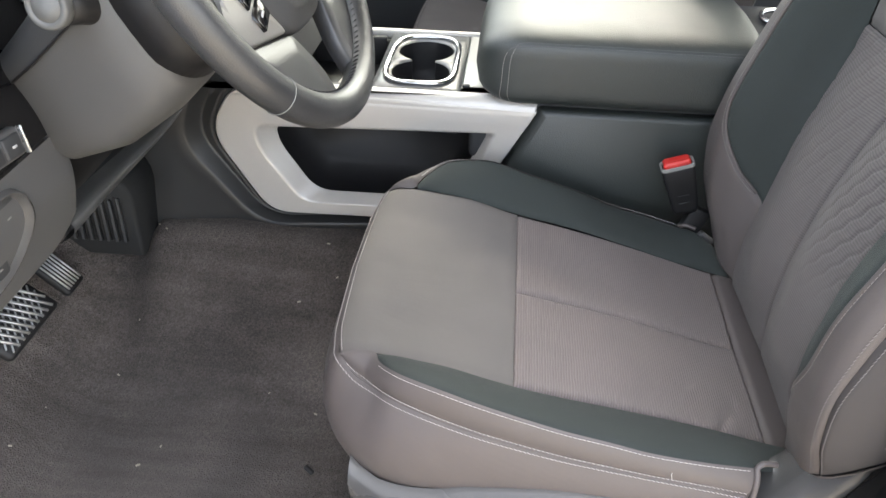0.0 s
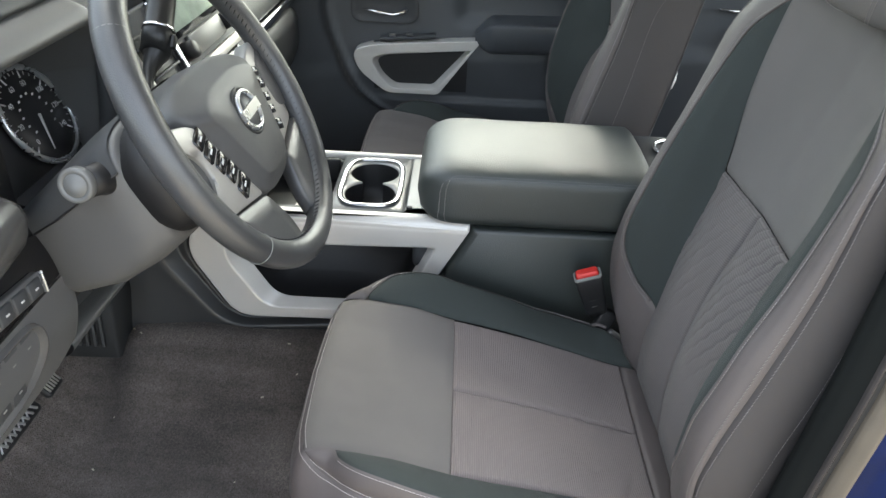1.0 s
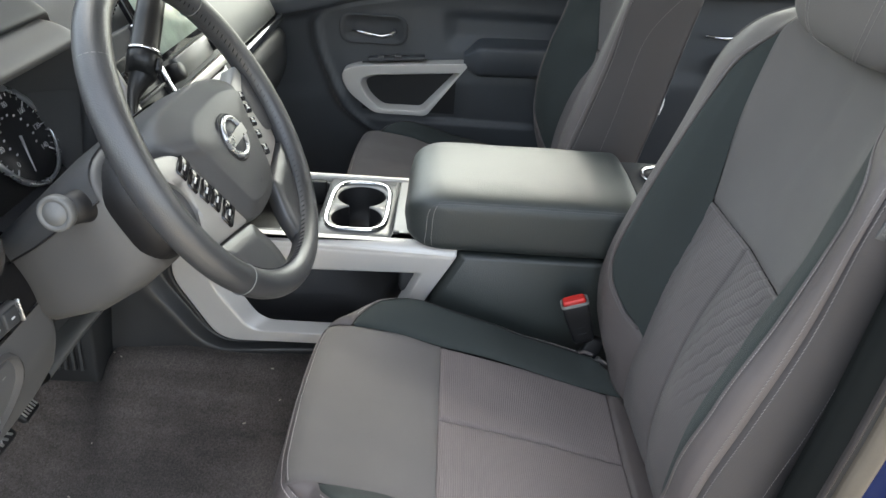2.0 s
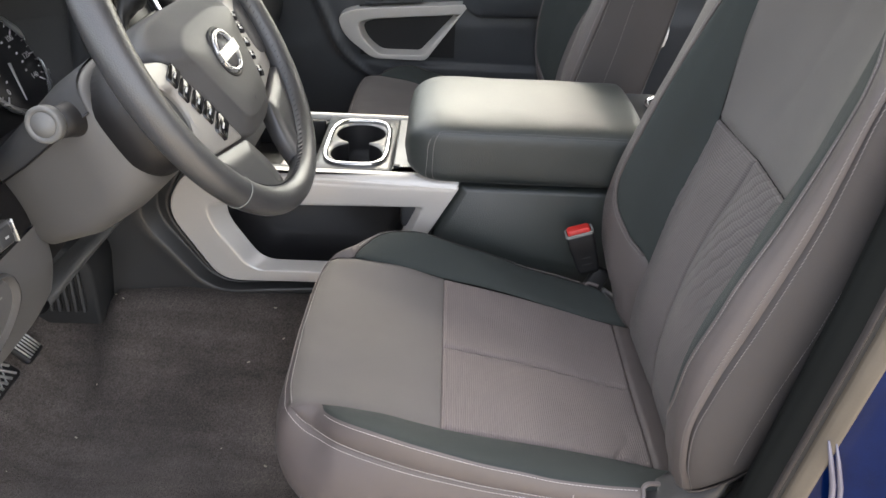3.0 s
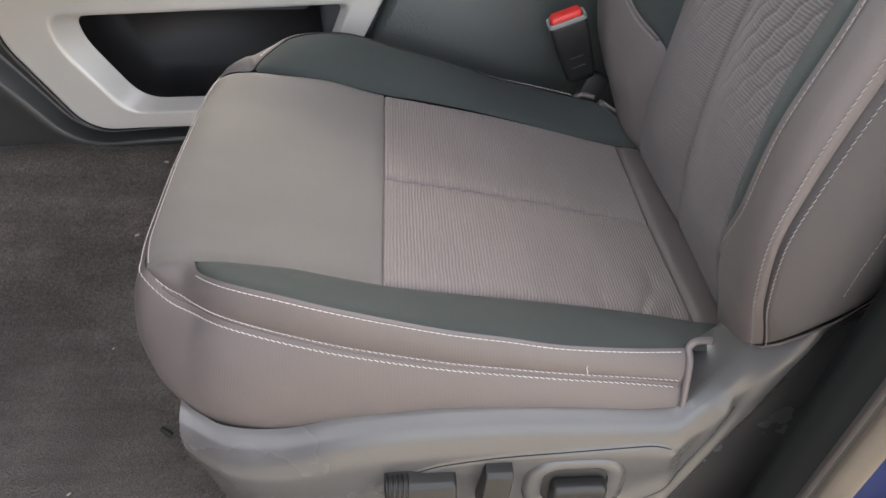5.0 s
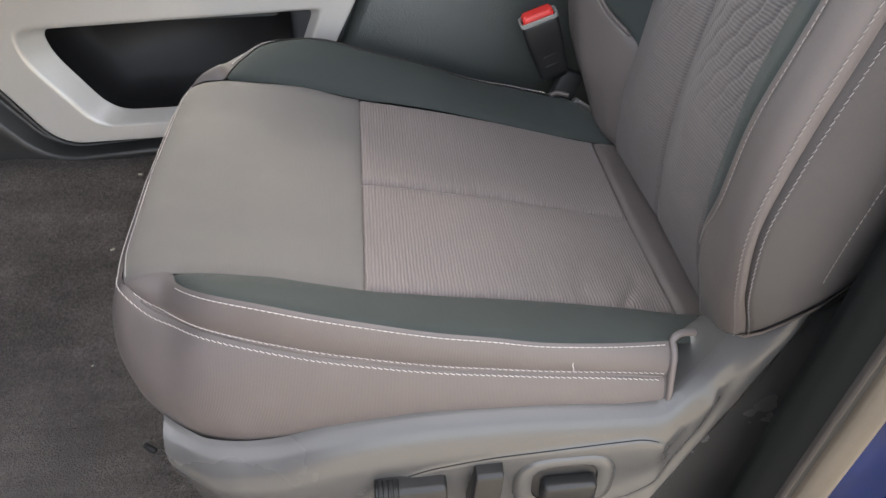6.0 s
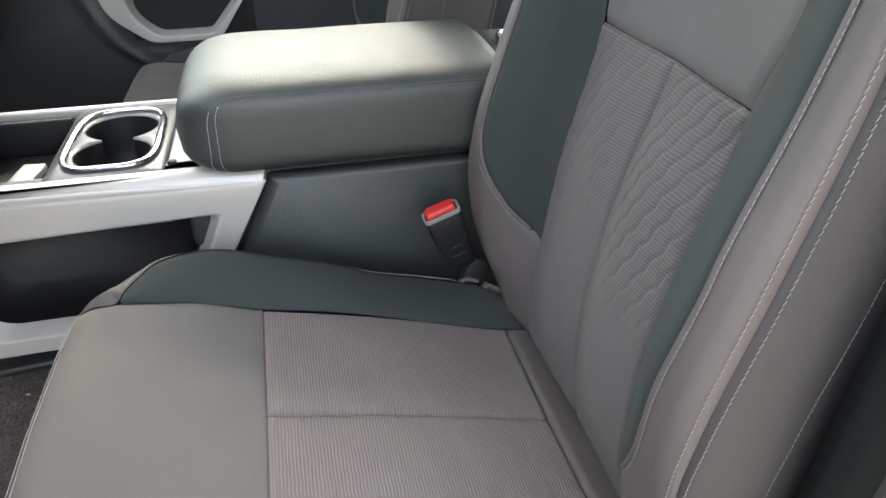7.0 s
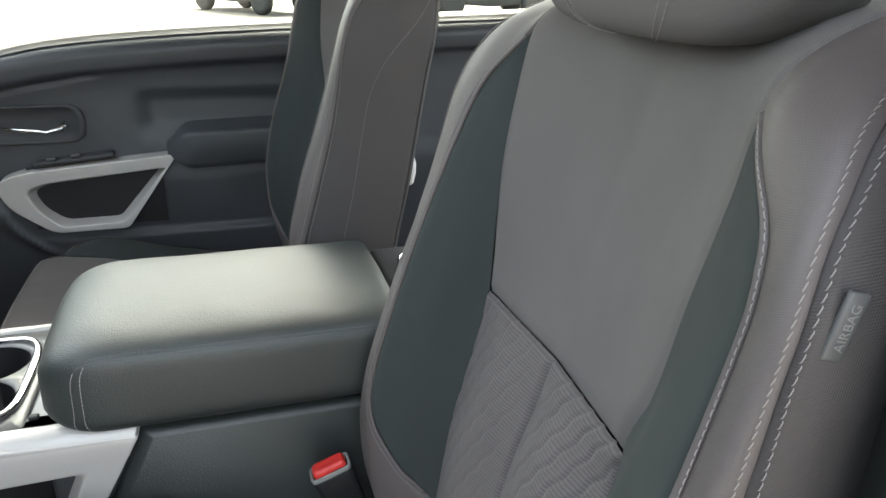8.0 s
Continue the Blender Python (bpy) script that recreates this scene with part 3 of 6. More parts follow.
def seat(label, skew=1.0):
    root = thing("car_seat", label, "car seat", "front seats")
    c, b = Cushion(), Backrest(skew)
    # cushion panels
    UF = 0.245
    part("thigh_panel", skin(c, lambda a, v: (lerp(UF, c.u_of(0.04, lerp(-0.6, 0.6, v)), a), lerp(-0.6, 0.6, v)), 30, 44, groove=0.002, soft=0.005, seed=1), M_THIGH, root, "smooth taupe knit thigh panel")
    for sg in (-1, 1):
        part("insert_panel", skin(c, lambda a, v: (c.u_of(lerp(0.04, 0.319, a), sg * lerp(0, lerp(0.6, 0.555, a), v)), sg * lerp(0, lerp(0.6, 0.555, a), v)), 100, 50, groove=0.005, soft=0.006, seed=3 + sg, tufts=sat_in if sg < 0 else None), M_RIB, root, "ribbed taupe insert of the cushion")
        side = lambda pts: [(x, sg * y, z) for x, y, z in pts]
        tip = c.base(U0, sg * 0.6)
        inner = curve([c.base(lerp(U0, U2, k / 12), sg * strip_in(lerp(U0, U2, k / 12))) for k in range(13)])
        crest = [(x, y, z + (interp([(-0.1, 0.003), (-0.08, 0.005), (-0.06, 0.008), (-0.03, 0.009), (0.006, 0.013), (0.05, 0.010), (0.092, 0.009), (0.135, 0.003), (0.175, -0.005), (0.23, -0.010), (0.28, -0.012)], x) if sg > 0 else 0.0)) for x, y, z in side(CREST)]
        near = lambda x, k: interp([(p[0], p[k]) for p in CREST], x)
        up = lambda x: interp([(-0.13, 0.30), (0.0, 0.22), (0.1, 0.16), (0.27, 0.10)], x)
        edge_line = [(x + 0.006 * (1 - smooth(-0.13, -0.07, x)), lerp(y, sg * near(x, 1), up(x)), lerp(z, near(x, 2), up(x)) + (interp([(-0.13, 0.026), (-0.104, 0.032), (-0.077, 0.028), (-0.037, 0.022), (0.006, 0.018), (0.05, 0.008), (0.14, 0.0)], x) * 0.7 if sg > 0 else 0.0)) for x, y, z in side(EDGE[1:])]
        strip = Span(inner, curve([tip] + crest + side([(0.300, 0.206, 0.408), (0.325, 0.192, 0.396), (0.348, 0.178, 0.386)])), 0.004, sg)
        part("dark_strip", skin(strip, lambda a, v: (lerp(0.012, 1.0, a), v), 80, 14, groove=0.0025, soft=0.006, seed=5 + sg), M_DARK, root, "dark green-black bolster inset")
        corner = c.base(UF, sg * 0.6)
        top = Span(curve([corner, c.base(lerp(UF, U0, 0.5), sg * 0.6), tip] + crest), curve([corner] + edge_line), lambda a: lerp(0.012 + 0.006 * sg, 0.004, smooth(0.08, 0.35, a)), sg)
        part("bolster_top", skin(top, lambda a, v: (a, v), 110, 18, groove=0.0006, soft=0.0032, wrinkle=0.0010, seed=8 + sg), M_SIDE, root)
        wall = Span(curve([c.base(UF, sg * w) for w in (0.0, 0.2, 0.4, 0.52)] + [corner] + edge_line), curve(side(FOOT)), lambda a: 0.011 + 0.011 * math.exp(-((a - 0.32) / 0.15) ** 2), sg)
        part("bolster_side", skin(wall, lambda a, v: (a, v), 150, 30, groove=0.0014, soft=0.0032, wrinkle=0.0012, seed=10 + sg), M_SIDE, root)
        # the folded end of the bolster
        rim = [top.base(1.0, k / 6) for k in range(7)] + [wall.base(1.0, k / 8) for k in range(1, 9)]
        mid = sum(rim, Vector()) / len(rim)
        # the end face wears the darkened tweed, so its shade is painted
        part("bolster_end", loft([[p + (mid - p) * q + Vector((d, 0, 0)) for p in rim] for q, d in ((0.0, 0.0), (0.06, -0.001), (0.12, -0.004), (0.3, -0.006), (0.9, -0.006))], closed=False), M_SIDE_SHADED, root)
        fold = curve([rim[0] + Vector((0.022, -sg * 0.006, 0.001)), rim[0] + Vector((0.008, -sg * 0.003, 0.004))] + [p + Vector((0.002, 0, 0)) for p in rim[:5] + rim[9:]])
        part("end_welt", tube([fold(k / 60) for k in range(61)], 0.0030, 8), M_SIDE, root, "folded fabric welt")
        part("seam_cord", tube([wall.base(lerp(0.30, 0.995, k / 120), 0.0) for k in range(121)], 0.0014, 6), M_SIDE, root)
        for shape, v in ((top, 0.875), (wall, 0.042)):
            part("stitching", stitches(*seam_row(shape, lambda t: (lerp(0.03 if shape is top else 0.0, 0.995, t), v), 160, 0.0006), slant=0.0005), M_THREAD, root, "pale thread")
        part("stitching", stitches(*seam_row(top, lambda t: (lerp(0.13, 0.995, t), 0.09), 120, 0.0005)), M_THREAD, root, "pale thread")
    part("stitching", stitches(*seam_row(c, lambda t: (UF + 0.010, lerp(-0.585, 0.585, t)), 120, 0.0004), slant=0.0005), M_THREAD, root, "pale thread")
    part("recliner_cover", rbox((0.12, 0.05, 0.20), (0.365, -0.195, 0.315), 0.02, 4, (0, 10, 0)), M_VALANCE, root)
    part("rear_strip", skin(c, lambda a, v: (c.u_of(lerp(0.3195, 0.415, a), lerp(-0.555, 0.555, v)), lerp(-0.575, 0.575, v)), 24, 40, groove=0.006, soft=0.007, seed=14), M_SIDE, root)
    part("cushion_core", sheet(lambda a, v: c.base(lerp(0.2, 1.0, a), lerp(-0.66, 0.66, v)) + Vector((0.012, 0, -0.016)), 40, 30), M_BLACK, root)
    # backrest panels
    ZV = 0.736
    for sg in (-1, 1):
        part("back_insert", skin(b, lambda a, v: (lerp(0.372, ZV, a), sg * lerp(0, 0.5, v)), 200, 84, groove=0.005, soft=0.006, lift=0.0015, seed=20 + sg, tufts=quilting(-sg)), M_QUILT, root, "quilted ribbed taupe backrest insert")
        tip_z = 0.50 if sg > 0 else 0.44
        part("back_dark_strip", skin(b, lambda a, v: (lerp(tip_z, 0.972, a), sg * lerp(0.5, back_out(lerp(tip_z, 0.972, a), sg), v)), 80, 14, groove=0.003, seed=22 + sg), M_DARK, root, "dark green-black backrest inset")
        def bolster(a, v):
            z = lerp(0.395, 1.03, a)
            w = lerp(back_out(z, sg), 1.0, v)
            return lerp(back_foot(w), 1.03, a), sg * lerp(back_out(lerp(back_foot(w), 1.03, a), sg), 1.0, v)
        part("back_bolster", skin(b, bolster, 100, 18, groove=0.003, soft=0.008, wrinkle=0.0009, seed=24 + sg), M_SIDE, root)
        part("back_side", skin(b, lambda a, v: (lerp(back_foot(lerp(1.0, 1.3, v)), 1.03, a), sg * lerp(1.0, 1.3, v)), 70, 20, groove=0.004, soft=0.008, wrinkle=0.0009, seed=26 + sg), M_SIDE_SHADED, root, "tweed side of the backrest, shade put into its colour")
        for w in (0.970, 1.016):
            part("stitching", stitches(*seam_row(b, lambda t: (lerp(back_foot(w) + 0.004, 1.01, t), sg * w), 120, 0.0006), slant=0.0005, r=0.0003), M_THREAD_DULL, root, "pale thread")
        low = tip_z + 0.012
        part("stitching", stitches(*seam_row(b, lambda t: (lerp(low, 0.968, t), sg * (back_out(lerp(low, 0.968, t), sg) + 0.022)), 140, 0.0006), r=0.0003), M_THREAD_DULL, root, "pale thread")
        part("welt", tube(seam_row(b, lambda t: (lerp(low, 0.970, t), sg * (back_out(lerp(low, 0.970, t), sg) + 0.004)), 140, -0.0012)[0], 0.0022, 8), M_SIDE, root, "folded seam along the dark inset")
        part("stitching", stitches(*seam_row(b, lambda t: (lerp(0.515, 0.985, t), sg * (1.13 + 0.14 * smooth(0.80, 0.99, lerp(0.515, 0.985, t)) ** 1.5)), 100, 0.0002), r=0.00022), M_THREAD_DULL, root, "pale thread")
        # the closed lower end of the bolster
        rim = [b.base(back_foot(w), sg * w) for w in [0.5 + 0.05 * k for k in range(17)]]
        mid = sum(rim, Vector()) / len(rim) + Vector((0.02, 0, 0))
        part("back_end", loft([[p + (mid - p) * q + Vector((0, 0, -d)) for p in rim] for q, d in ((0.0, -0.002), (0.06, 0.003), (0.25, 0.006), (0.95, 0.004))], closed=False), M_SIDE, root)
    part("upper_panel", skin(b, lambda a, v: (lerp(ZV, 1.045, a), lerp(-0.5, 0.5, v) * (1.0 + 0.05 * a)), 40, 40, seed=30), M_THIGH, root, "smooth taupe knit upper panel")
    part("back_shell", sheet(lambda a, v: b.base(lerp(0.36, 1.03, a), -1.3).lerp(b.base(lerp(0.36, 1.03, a), 1.3), v) + Vector((0.032 * (1 - (2 * v - 1) ** 4) - 0.003, 0, 0)), 20, 24), M_PLASTIC, root)
    # headrest
    def head(a, v):
        th, ph = lerp(-math.pi / 2, math.pi / 2, a), lerp(-math.pi, math.pi, v)
        pw = lambda q, n: math.copysign(abs(q) ** n, q)
        cx, cy, cz = pw(math.cos(th), 0.55) * pw(math.cos(ph), 0.5), pw(math.cos(th), 0.55) * pw(math.sin(ph), 0.6), pw(math.sin(th), 0.75)
        return Vector((0.472 - 0.052 * cx + 0.02 * cz, 0.150 * cy * (1 - 0.06 * cz), 1.087 + 0.102 * cz))
    part("headrest", sheet(head, 28, 48), M_THIGH, root, "taupe knit headrest")
    for sg in (-1, 1):
        for v in (0.040, 0.050):
            row = [head(0.04 + 0.03 * k, 0.5 + sg * v) for k in range(30)]
            out = [(p - Vector((0.49, 0.7 * p.y, 1.087))).normalized() for p in row]
            part("stitching", stitches([p + n * 0.0005 for p, n in zip(row, out)], out), M_THREAD_DULL, root, "pale thread")
    for y in (-0.05, 0.05):
        part("headrest_post", tube([(0.49, y, 0.95), (0.478, y, 1.05)], 0.006), M_CHROME, root)
    return root


def valance(root):
    """The seat's plastic side cover with its three power switches."""
    ZT = [(-0.126, 0.372), (-0.115, 0.3655), (-0.091, 0.361), (-0.067, 0.361), (-0.044, 0.363), (0.002, 0.374), (0.047, 0.381), (0.092, 0.384), (0.137, 0.384), (0.206, 0.380), (0.27, 0.376), (0.283, 0.382), (0.292, 0.391), (0.302, 0.403), (0.315, 0.424), (0.33, 0.450), (0.371, 0.504), (0.45, 0.53)]
    LIP = [(-0.126, 0.207), (-0.107, 0.218), (-0.091, 0.226), (-0.067, 0.231), (-0.02, 0.234), (0.27, 0.234), (0.295, 0.228), (0.33, 0.222), (0.45, 0.232)]
    RIDGE = [Vector(p) for p in ((0.40, 0.515), (0.374, 0.492), (0.356, 0.472), (0.345, 0.432), (0.332, 0.376), (0.314, 0.326), (0.289, 0.275), (0.256, 0.251), (0.20, 0.238), (0.15, 0.232))]
    CREST = [Vector(p) for p in ((0.311, 0.38), (0.303, 0.345), (0.278, 0.296), (0.252, 0.275), (0.21, 0.262), (0.15, 0.255))]
    def off_line(line, q):
        """How far a place stands behind (+) or ahead (-) of a line on the cover."""
        best = 1.0
        for a, b in zip(line, line[1:]):
            t = min(1.0, max(0.0, (q - a).dot(b - a) / (b - a).length_squared))
            best = min(best, (q - a.lerp(b, t)).length)
        return best if q.x > interp([(p.y, p.x) for p in reversed(line)], q.y) else -best
    def ridge_bump(x, z):
        s = off_line(RIDGE, Vector((x, z)))
        c = off_line(CREST, Vector((x, z)))
        high = smooth(0.31, 0.36, x)
        main = 0.0065 * (math.exp(-(s / lerp(0.009, 0.030, high)) ** 2) if s < 0 else math.exp(-(s / 0.006) ** 2))
        fall = -0.010 * smooth(0.0, 0.028, s)
        crest = 0.0045 * math.exp(-(c / (0.0045 if c > 0 else 0.010)) ** 2) * (1 - high)
        return (main + fall + crest) * smooth(0.14, 0.22, x)
    Z_RIM = [(0.02, 0.29), (0.05, 0.325), (0.09, 0.343), (0.15, 0.351), (0.25, 0.353), (0.275, 0.345), (0.285, 0.30)]
    def cover_at(x, z):
        """The place on the cover at a length and a height."""
        lo, hi = 0.0, 1.0
        for _ in range(30):
            mid = (lo + hi) / 2
            lo, hi = (mid, hi) if cover((x + 0.126) / 0.576, mid).z > z else (lo, mid)
        return cover((x + 0.126) / 0.576, lo)
    def cover(a, v):
        x = lerp(-0.126, 0.45, a)
        zt = interp(ZT, x)
        drop = lerp(0.0, zt - 0.09, v ** 1.6)
        wide = interp([(0, 0.0), (0.002, 0.006), (0.008, 0.015), (0.02, 0.022), (0.035, 0.0255), (0.05, 0.0245), (0.075, 0.0215), (0.09, 0.0205), (0.3, 0.011)], drop)
        y = -interp(LIP, x) - wide * lerp(1.0, 0.82, smooth(0.26, 0.31, x))
        z_rim = interp(Z_RIM, x)
        y -= 0.0022 * (1 - smooth(-0.0025, 0.0025, zt - drop - z_rim)) * smooth(0.02, 0.04, x) * (1 - smooth(0.27, 0.29, x))
        x2 = x + 0.20 * max(0.0, drop - 0.02) * (1 - smooth(-0.126, 0.05, x)) - 0.05 * drop * smooth(0.25, 0.4, x)
        return Vector((x2, y - ridge_bump(x2, zt - drop), zt - drop))
    side = part("side_cover", sheet(cover, 220, 130), M_VALANCE, root, "satin grey plastic side cover")
    part("cover_front", sheet(lambda a, v: cover(0.0, a) + Vector((0.02 * v, 0.05 * v, 0)), 20, 3), M_VALANCE, side)
    part("cover_lip", sheet(lambda a, v: cover(a, 0.0) + Vector((0, lerp(0.004, lerp(0.036, 0.050, smooth(0.73, 0.79, a)), smooth(0.68, 0.70, a)) * v, lerp(-0.05 * v * v, lerp(0.006 * v, -0.040 * v ** 1.3, smooth(0.73, 0.79, a)), smooth(0.68, 0.70, a)))), 150, 10), M_VALANCE, side)
    part("inner_wall", rbox((0.38, 0.02, 0.24), (0.14, -0.175, 0.22), 0.004), M_BLACK, side)
    def knob(half, section, lean, where, name, label):
        """A switch cap: a wedge section in y and z, drawn along x with rounded ends."""
        loops = []
        for f, k in ((-1.0, 0.80), (-0.985, 0.92), (-0.93, 0.99), (-0.85, 1.0), (0.85, 1.0), (0.93, 0.99), (0.985, 0.92), (1.0, 0.80)):
            ring = rounded([(y * k if y < -0.01 else y, z * k, 0.004) for y, z in section], 4)
            loops.append([(where[0] + half * f + lean * p.y, where[1] + p.x, where[2] + p.y) for p in ring])
        return part(name, loft(loops, caps=(True, True)), M_SWITCH, root, label)
    sw = knob(0.029, [(0.004, 0.016), (-0.016, 0.013), (-0.0245, -0.010), (-0.020, -0.015), (0.004, -0.015)], 0.0, (0.066, -0.256, 0.319), "seat_switch", "ribbed grey power seat switch")
    for k in range(5):
        part("rib", tube([(0.0395 + 0.0040 * k, -0.262, 0.3355), (0.0395 + 0.0040 * k, -0.2725, 0.3325), (0.0395 + 0.0040 * k, -0.2765, 0.322), (0.0395 + 0.0040 * k, -0.2790, 0.312)], 0.0012, 6), M_SWITCH, sw)
    knob(0.0115, [(0.004, 0.027), (-0.017, 0.024), (-0.025, -0.016), (-0.018, -0.026), (0.004, -0.026)], 0.12, (0.126, -0.256, 0.319), "seat_switch", "upright grey backrest switch")
    # a thin dark tube along the step stands in for the crease's shade
    part("panel_crease", tube([cover_at(x, interp(Z_RIM, x)) for x in [0.050 + 0.0056 * k for k in range(40)]], 0.0005, 6), M_PILLAR, side)
    rim = rounded([(0.152, 0.343, 0.03), (0.152, 0.270, 0.03), (0.236, 0.270, 0.03), (0.236, 0.343, 0.03)], 6)
    part("switch_bezel", loft([[(0.194 + (p.x - 0.194) * k, y, 0.3065 + (p.y - 0.3065) * k) for p in rim] for k, y in ((1.05, -0.252), (1.0, -0.2625), (0.80, -0.2645), (0.66, -0.2615))]), M_VALANCE, root)
    part("switch_well", prism([(0.194 + (p.x - 0.194) * 0.68, 0.3065 + (p.y - 0.3065) * 0.68) for p in rim], -0.250, -0.2605, 0.002), M_BLACK, root)
    part("seat_switch", rbox((0.046, 0.016, 0.028), (0.196, -0.2665, 0.305), 0.005), M_SWITCH, root, "grey lumbar rocker switch")


driver = seat("taupe and dark green cloth driver's seat with pale stitching")
valance(driver)
lint = thing("lint_thread", "short pale curled lint thread on the seat bolster", "lint")
part("fibre", tube([Vector((0.196, 0.4475, 0.4180)), Vector((0.1955, 0.4510, 0.4205)), Vector((0.1975, 0.4550, 0.4215)), Vector((0.2010, 0.4575, 0.4220))], 0.0004, 5), M_THREAD, lint)
tag = part("airbag_tag", rbox((0.0085, 0.003, 0.027), (0.378, -0.2525, 0.913), 0.001, 2, (0, 13, -8)), M_GREY, driver, "small dark grey airbag tag with pale letters")
TAG_UP = Vector((0.24, 0, 0.97))
lettering("AIRBAG", 0.0054, Vector((0.3780, -0.2543, 0.913)), TAG_UP, Vector((-0.95, 0.2, 0.235)), tag, "tag_writing", M_PALE)
driver.matrix_world = pose(0, 0.683, 0)
passenger = seat("taupe and dark green cloth passenger seat beside the console", 0.35)
# the passenger seat is the driver's seat mirrored about the console
for piece in passenger.children:
    piece.data.transform(Matrix.Scale(-1, 4, (0, 1, 0)))
    piece.data.flip_normals()
passenger.matrix_world = pose(-0.032, 1.512, 0.010)

part("back_hook", lathe([(-0.026, 0.002), (-0.022, 0.006), (-0.005, 0.009), (0.010, 0.008), (0.020, 0.005), (0.026, 0.002)], (0.500, -0.140, 0.694), (0.1, 0.1, 1), 14), M_WHITE, passenger, "small white hook behind the seat back")

# ---- cabin shell ----


def carpet_height(x, y):
    """The moulded carpet: flat by the seat, rising to the tunnel and to the toe board."""
    z = 0.105 + (0.170 + 0.035 * smooth(-0.575, -0.535, x)) * smooth(0.71, 0.945, y) + 0.012 * smooth(-0.25, -0.45, x) * smooth(0.6, 0.9, y)
    z += 0.42 * max(0.0, (-0.60 - x) / 0.35) ** 1.3
    return z + 0.004 * noise.noise((x * 9, y * 9, 0)) + 0.0015 * noise.noise((x * 45, y * 45, 1))


tagged(part("floor", sheet(lambda a, v: Vector((lerp(-0.98, 1.6, a), lerp(0.36, 1.0, v), carpet_height(lerp(-0.98, 1.6, a), lerp(0.36, 1.0, v)))), 200, 70), M_CARPET), "worn charcoal cut-pile carpet with lint on it", "carpet", kind="structure")
tagged(part("floor", sheet(lambda a, v: Vector((lerp(-0.98, 1.6, a), lerp(1.84, 1.2, v), carpet_height(lerp(-0.98, 1.6, a), lerp(0.36, 1.0, v)))), 60, 20), M_CARPET), "charcoal carpet of the passenger footwell", "carpet", kind="structure")
tagged(part("firewall", rbox((0.06, 1.56, 1.0), (-1.0, 1.1, 0.45), 0.01), M_BLACK), "dark wall ahead of the footwells", "wall", kind="structure")
tagged(part("rear_wall", rbox((0.06, 1.5, 0.85), (1.65, 1.1, 0.5), 0.02), M_PLASTIC), "dark rear cabin wall", "wall", kind="structure")
tagged(part("ceiling", sheet(lambda a, v: Vector((lerp(-0.30, 1.66, a), lerp(0.42, 1.80, v), 1.49 + 0.05 * math.sin(math.pi * v) * math.sin(math.pi * min(1, a + 0.2)))), 16, 16), M_HEADLINER), "pale grey headliner", "headliner", kind="structure")
tagged(part("roof", sheet(lambda a, v: Vector((lerp(-0.34, 1.72, a), lerp(0.38, 1.84, v), 1.54 + 0.06 * math.sin(math.pi * v))), 12, 12), M_BLUE), "blue painted roof", "roof", kind="structure")
for y in (0.40, 1.82):
    tagged(part("roof_rail", tube([(-1.0, y, 0.92), (-0.75, y, 1.14), (-0.45, y, 1.40), (-0.2, y, 1.51), (0.4, y, 1.54), (1.2, y, 1.53), (1.7, y, 1.42)], 0.035, 8), M_PLASTIC), "dark roof rail and windscreen pillar", "pillar", kind="structure")

M_GLASS = bpy.data.materials.new("tinted_glass")
M_GLASS.use_nodes = True
gt = M_GLASS.node_tree
gt.nodes.remove(gt.nodes["Principled BSDF"])
clear, shine, blend, rim_light = gt.nodes.new("ShaderNodeBsdfTransparent"), gt.nodes.new("ShaderNodeBsdfGlossy"), gt.nodes.new("ShaderNodeMixShader"), gt.nodes.new("ShaderNodeFresnel")
clear.inputs[0].default_value = (0.72, 0.78, 0.75, 1)
shine.inputs["Roughness"].default_value = 0.02
rim_light.inputs[0].default_value = 1.45
gt.links.new(rim_light.outputs[0], blend.inputs[0])
gt.links.new(clear.outputs[0], blend.inputs[1])
gt.links.new(shine.outputs[0], blend.inputs[2])
gt.links.new(blend.outputs[0], gt.nodes["Material Output"].inputs[0])
M_SHIELD = M_GLASS.copy()
M_SHIELD.name = "clear_glass"
M_SHIELD.node_tree.nodes["Transparent BSDF"].inputs[0].default_value = (0.80, 0.83, 0.81, 1)
tagged(part("window_1", sheet(lambda a, v: Vector((lerp(-1.0, -0.30, a), lerp(0.42, 1.80, v), lerp(0.94, 1.52, a) + 0.02 * math.sin(math.pi * v))), 6, 10), M_SHIELD), "clear windscreen", "windscreen", kind="structure")

# passenger doors: inner panels with a window opening above the sill
PY = 1.80


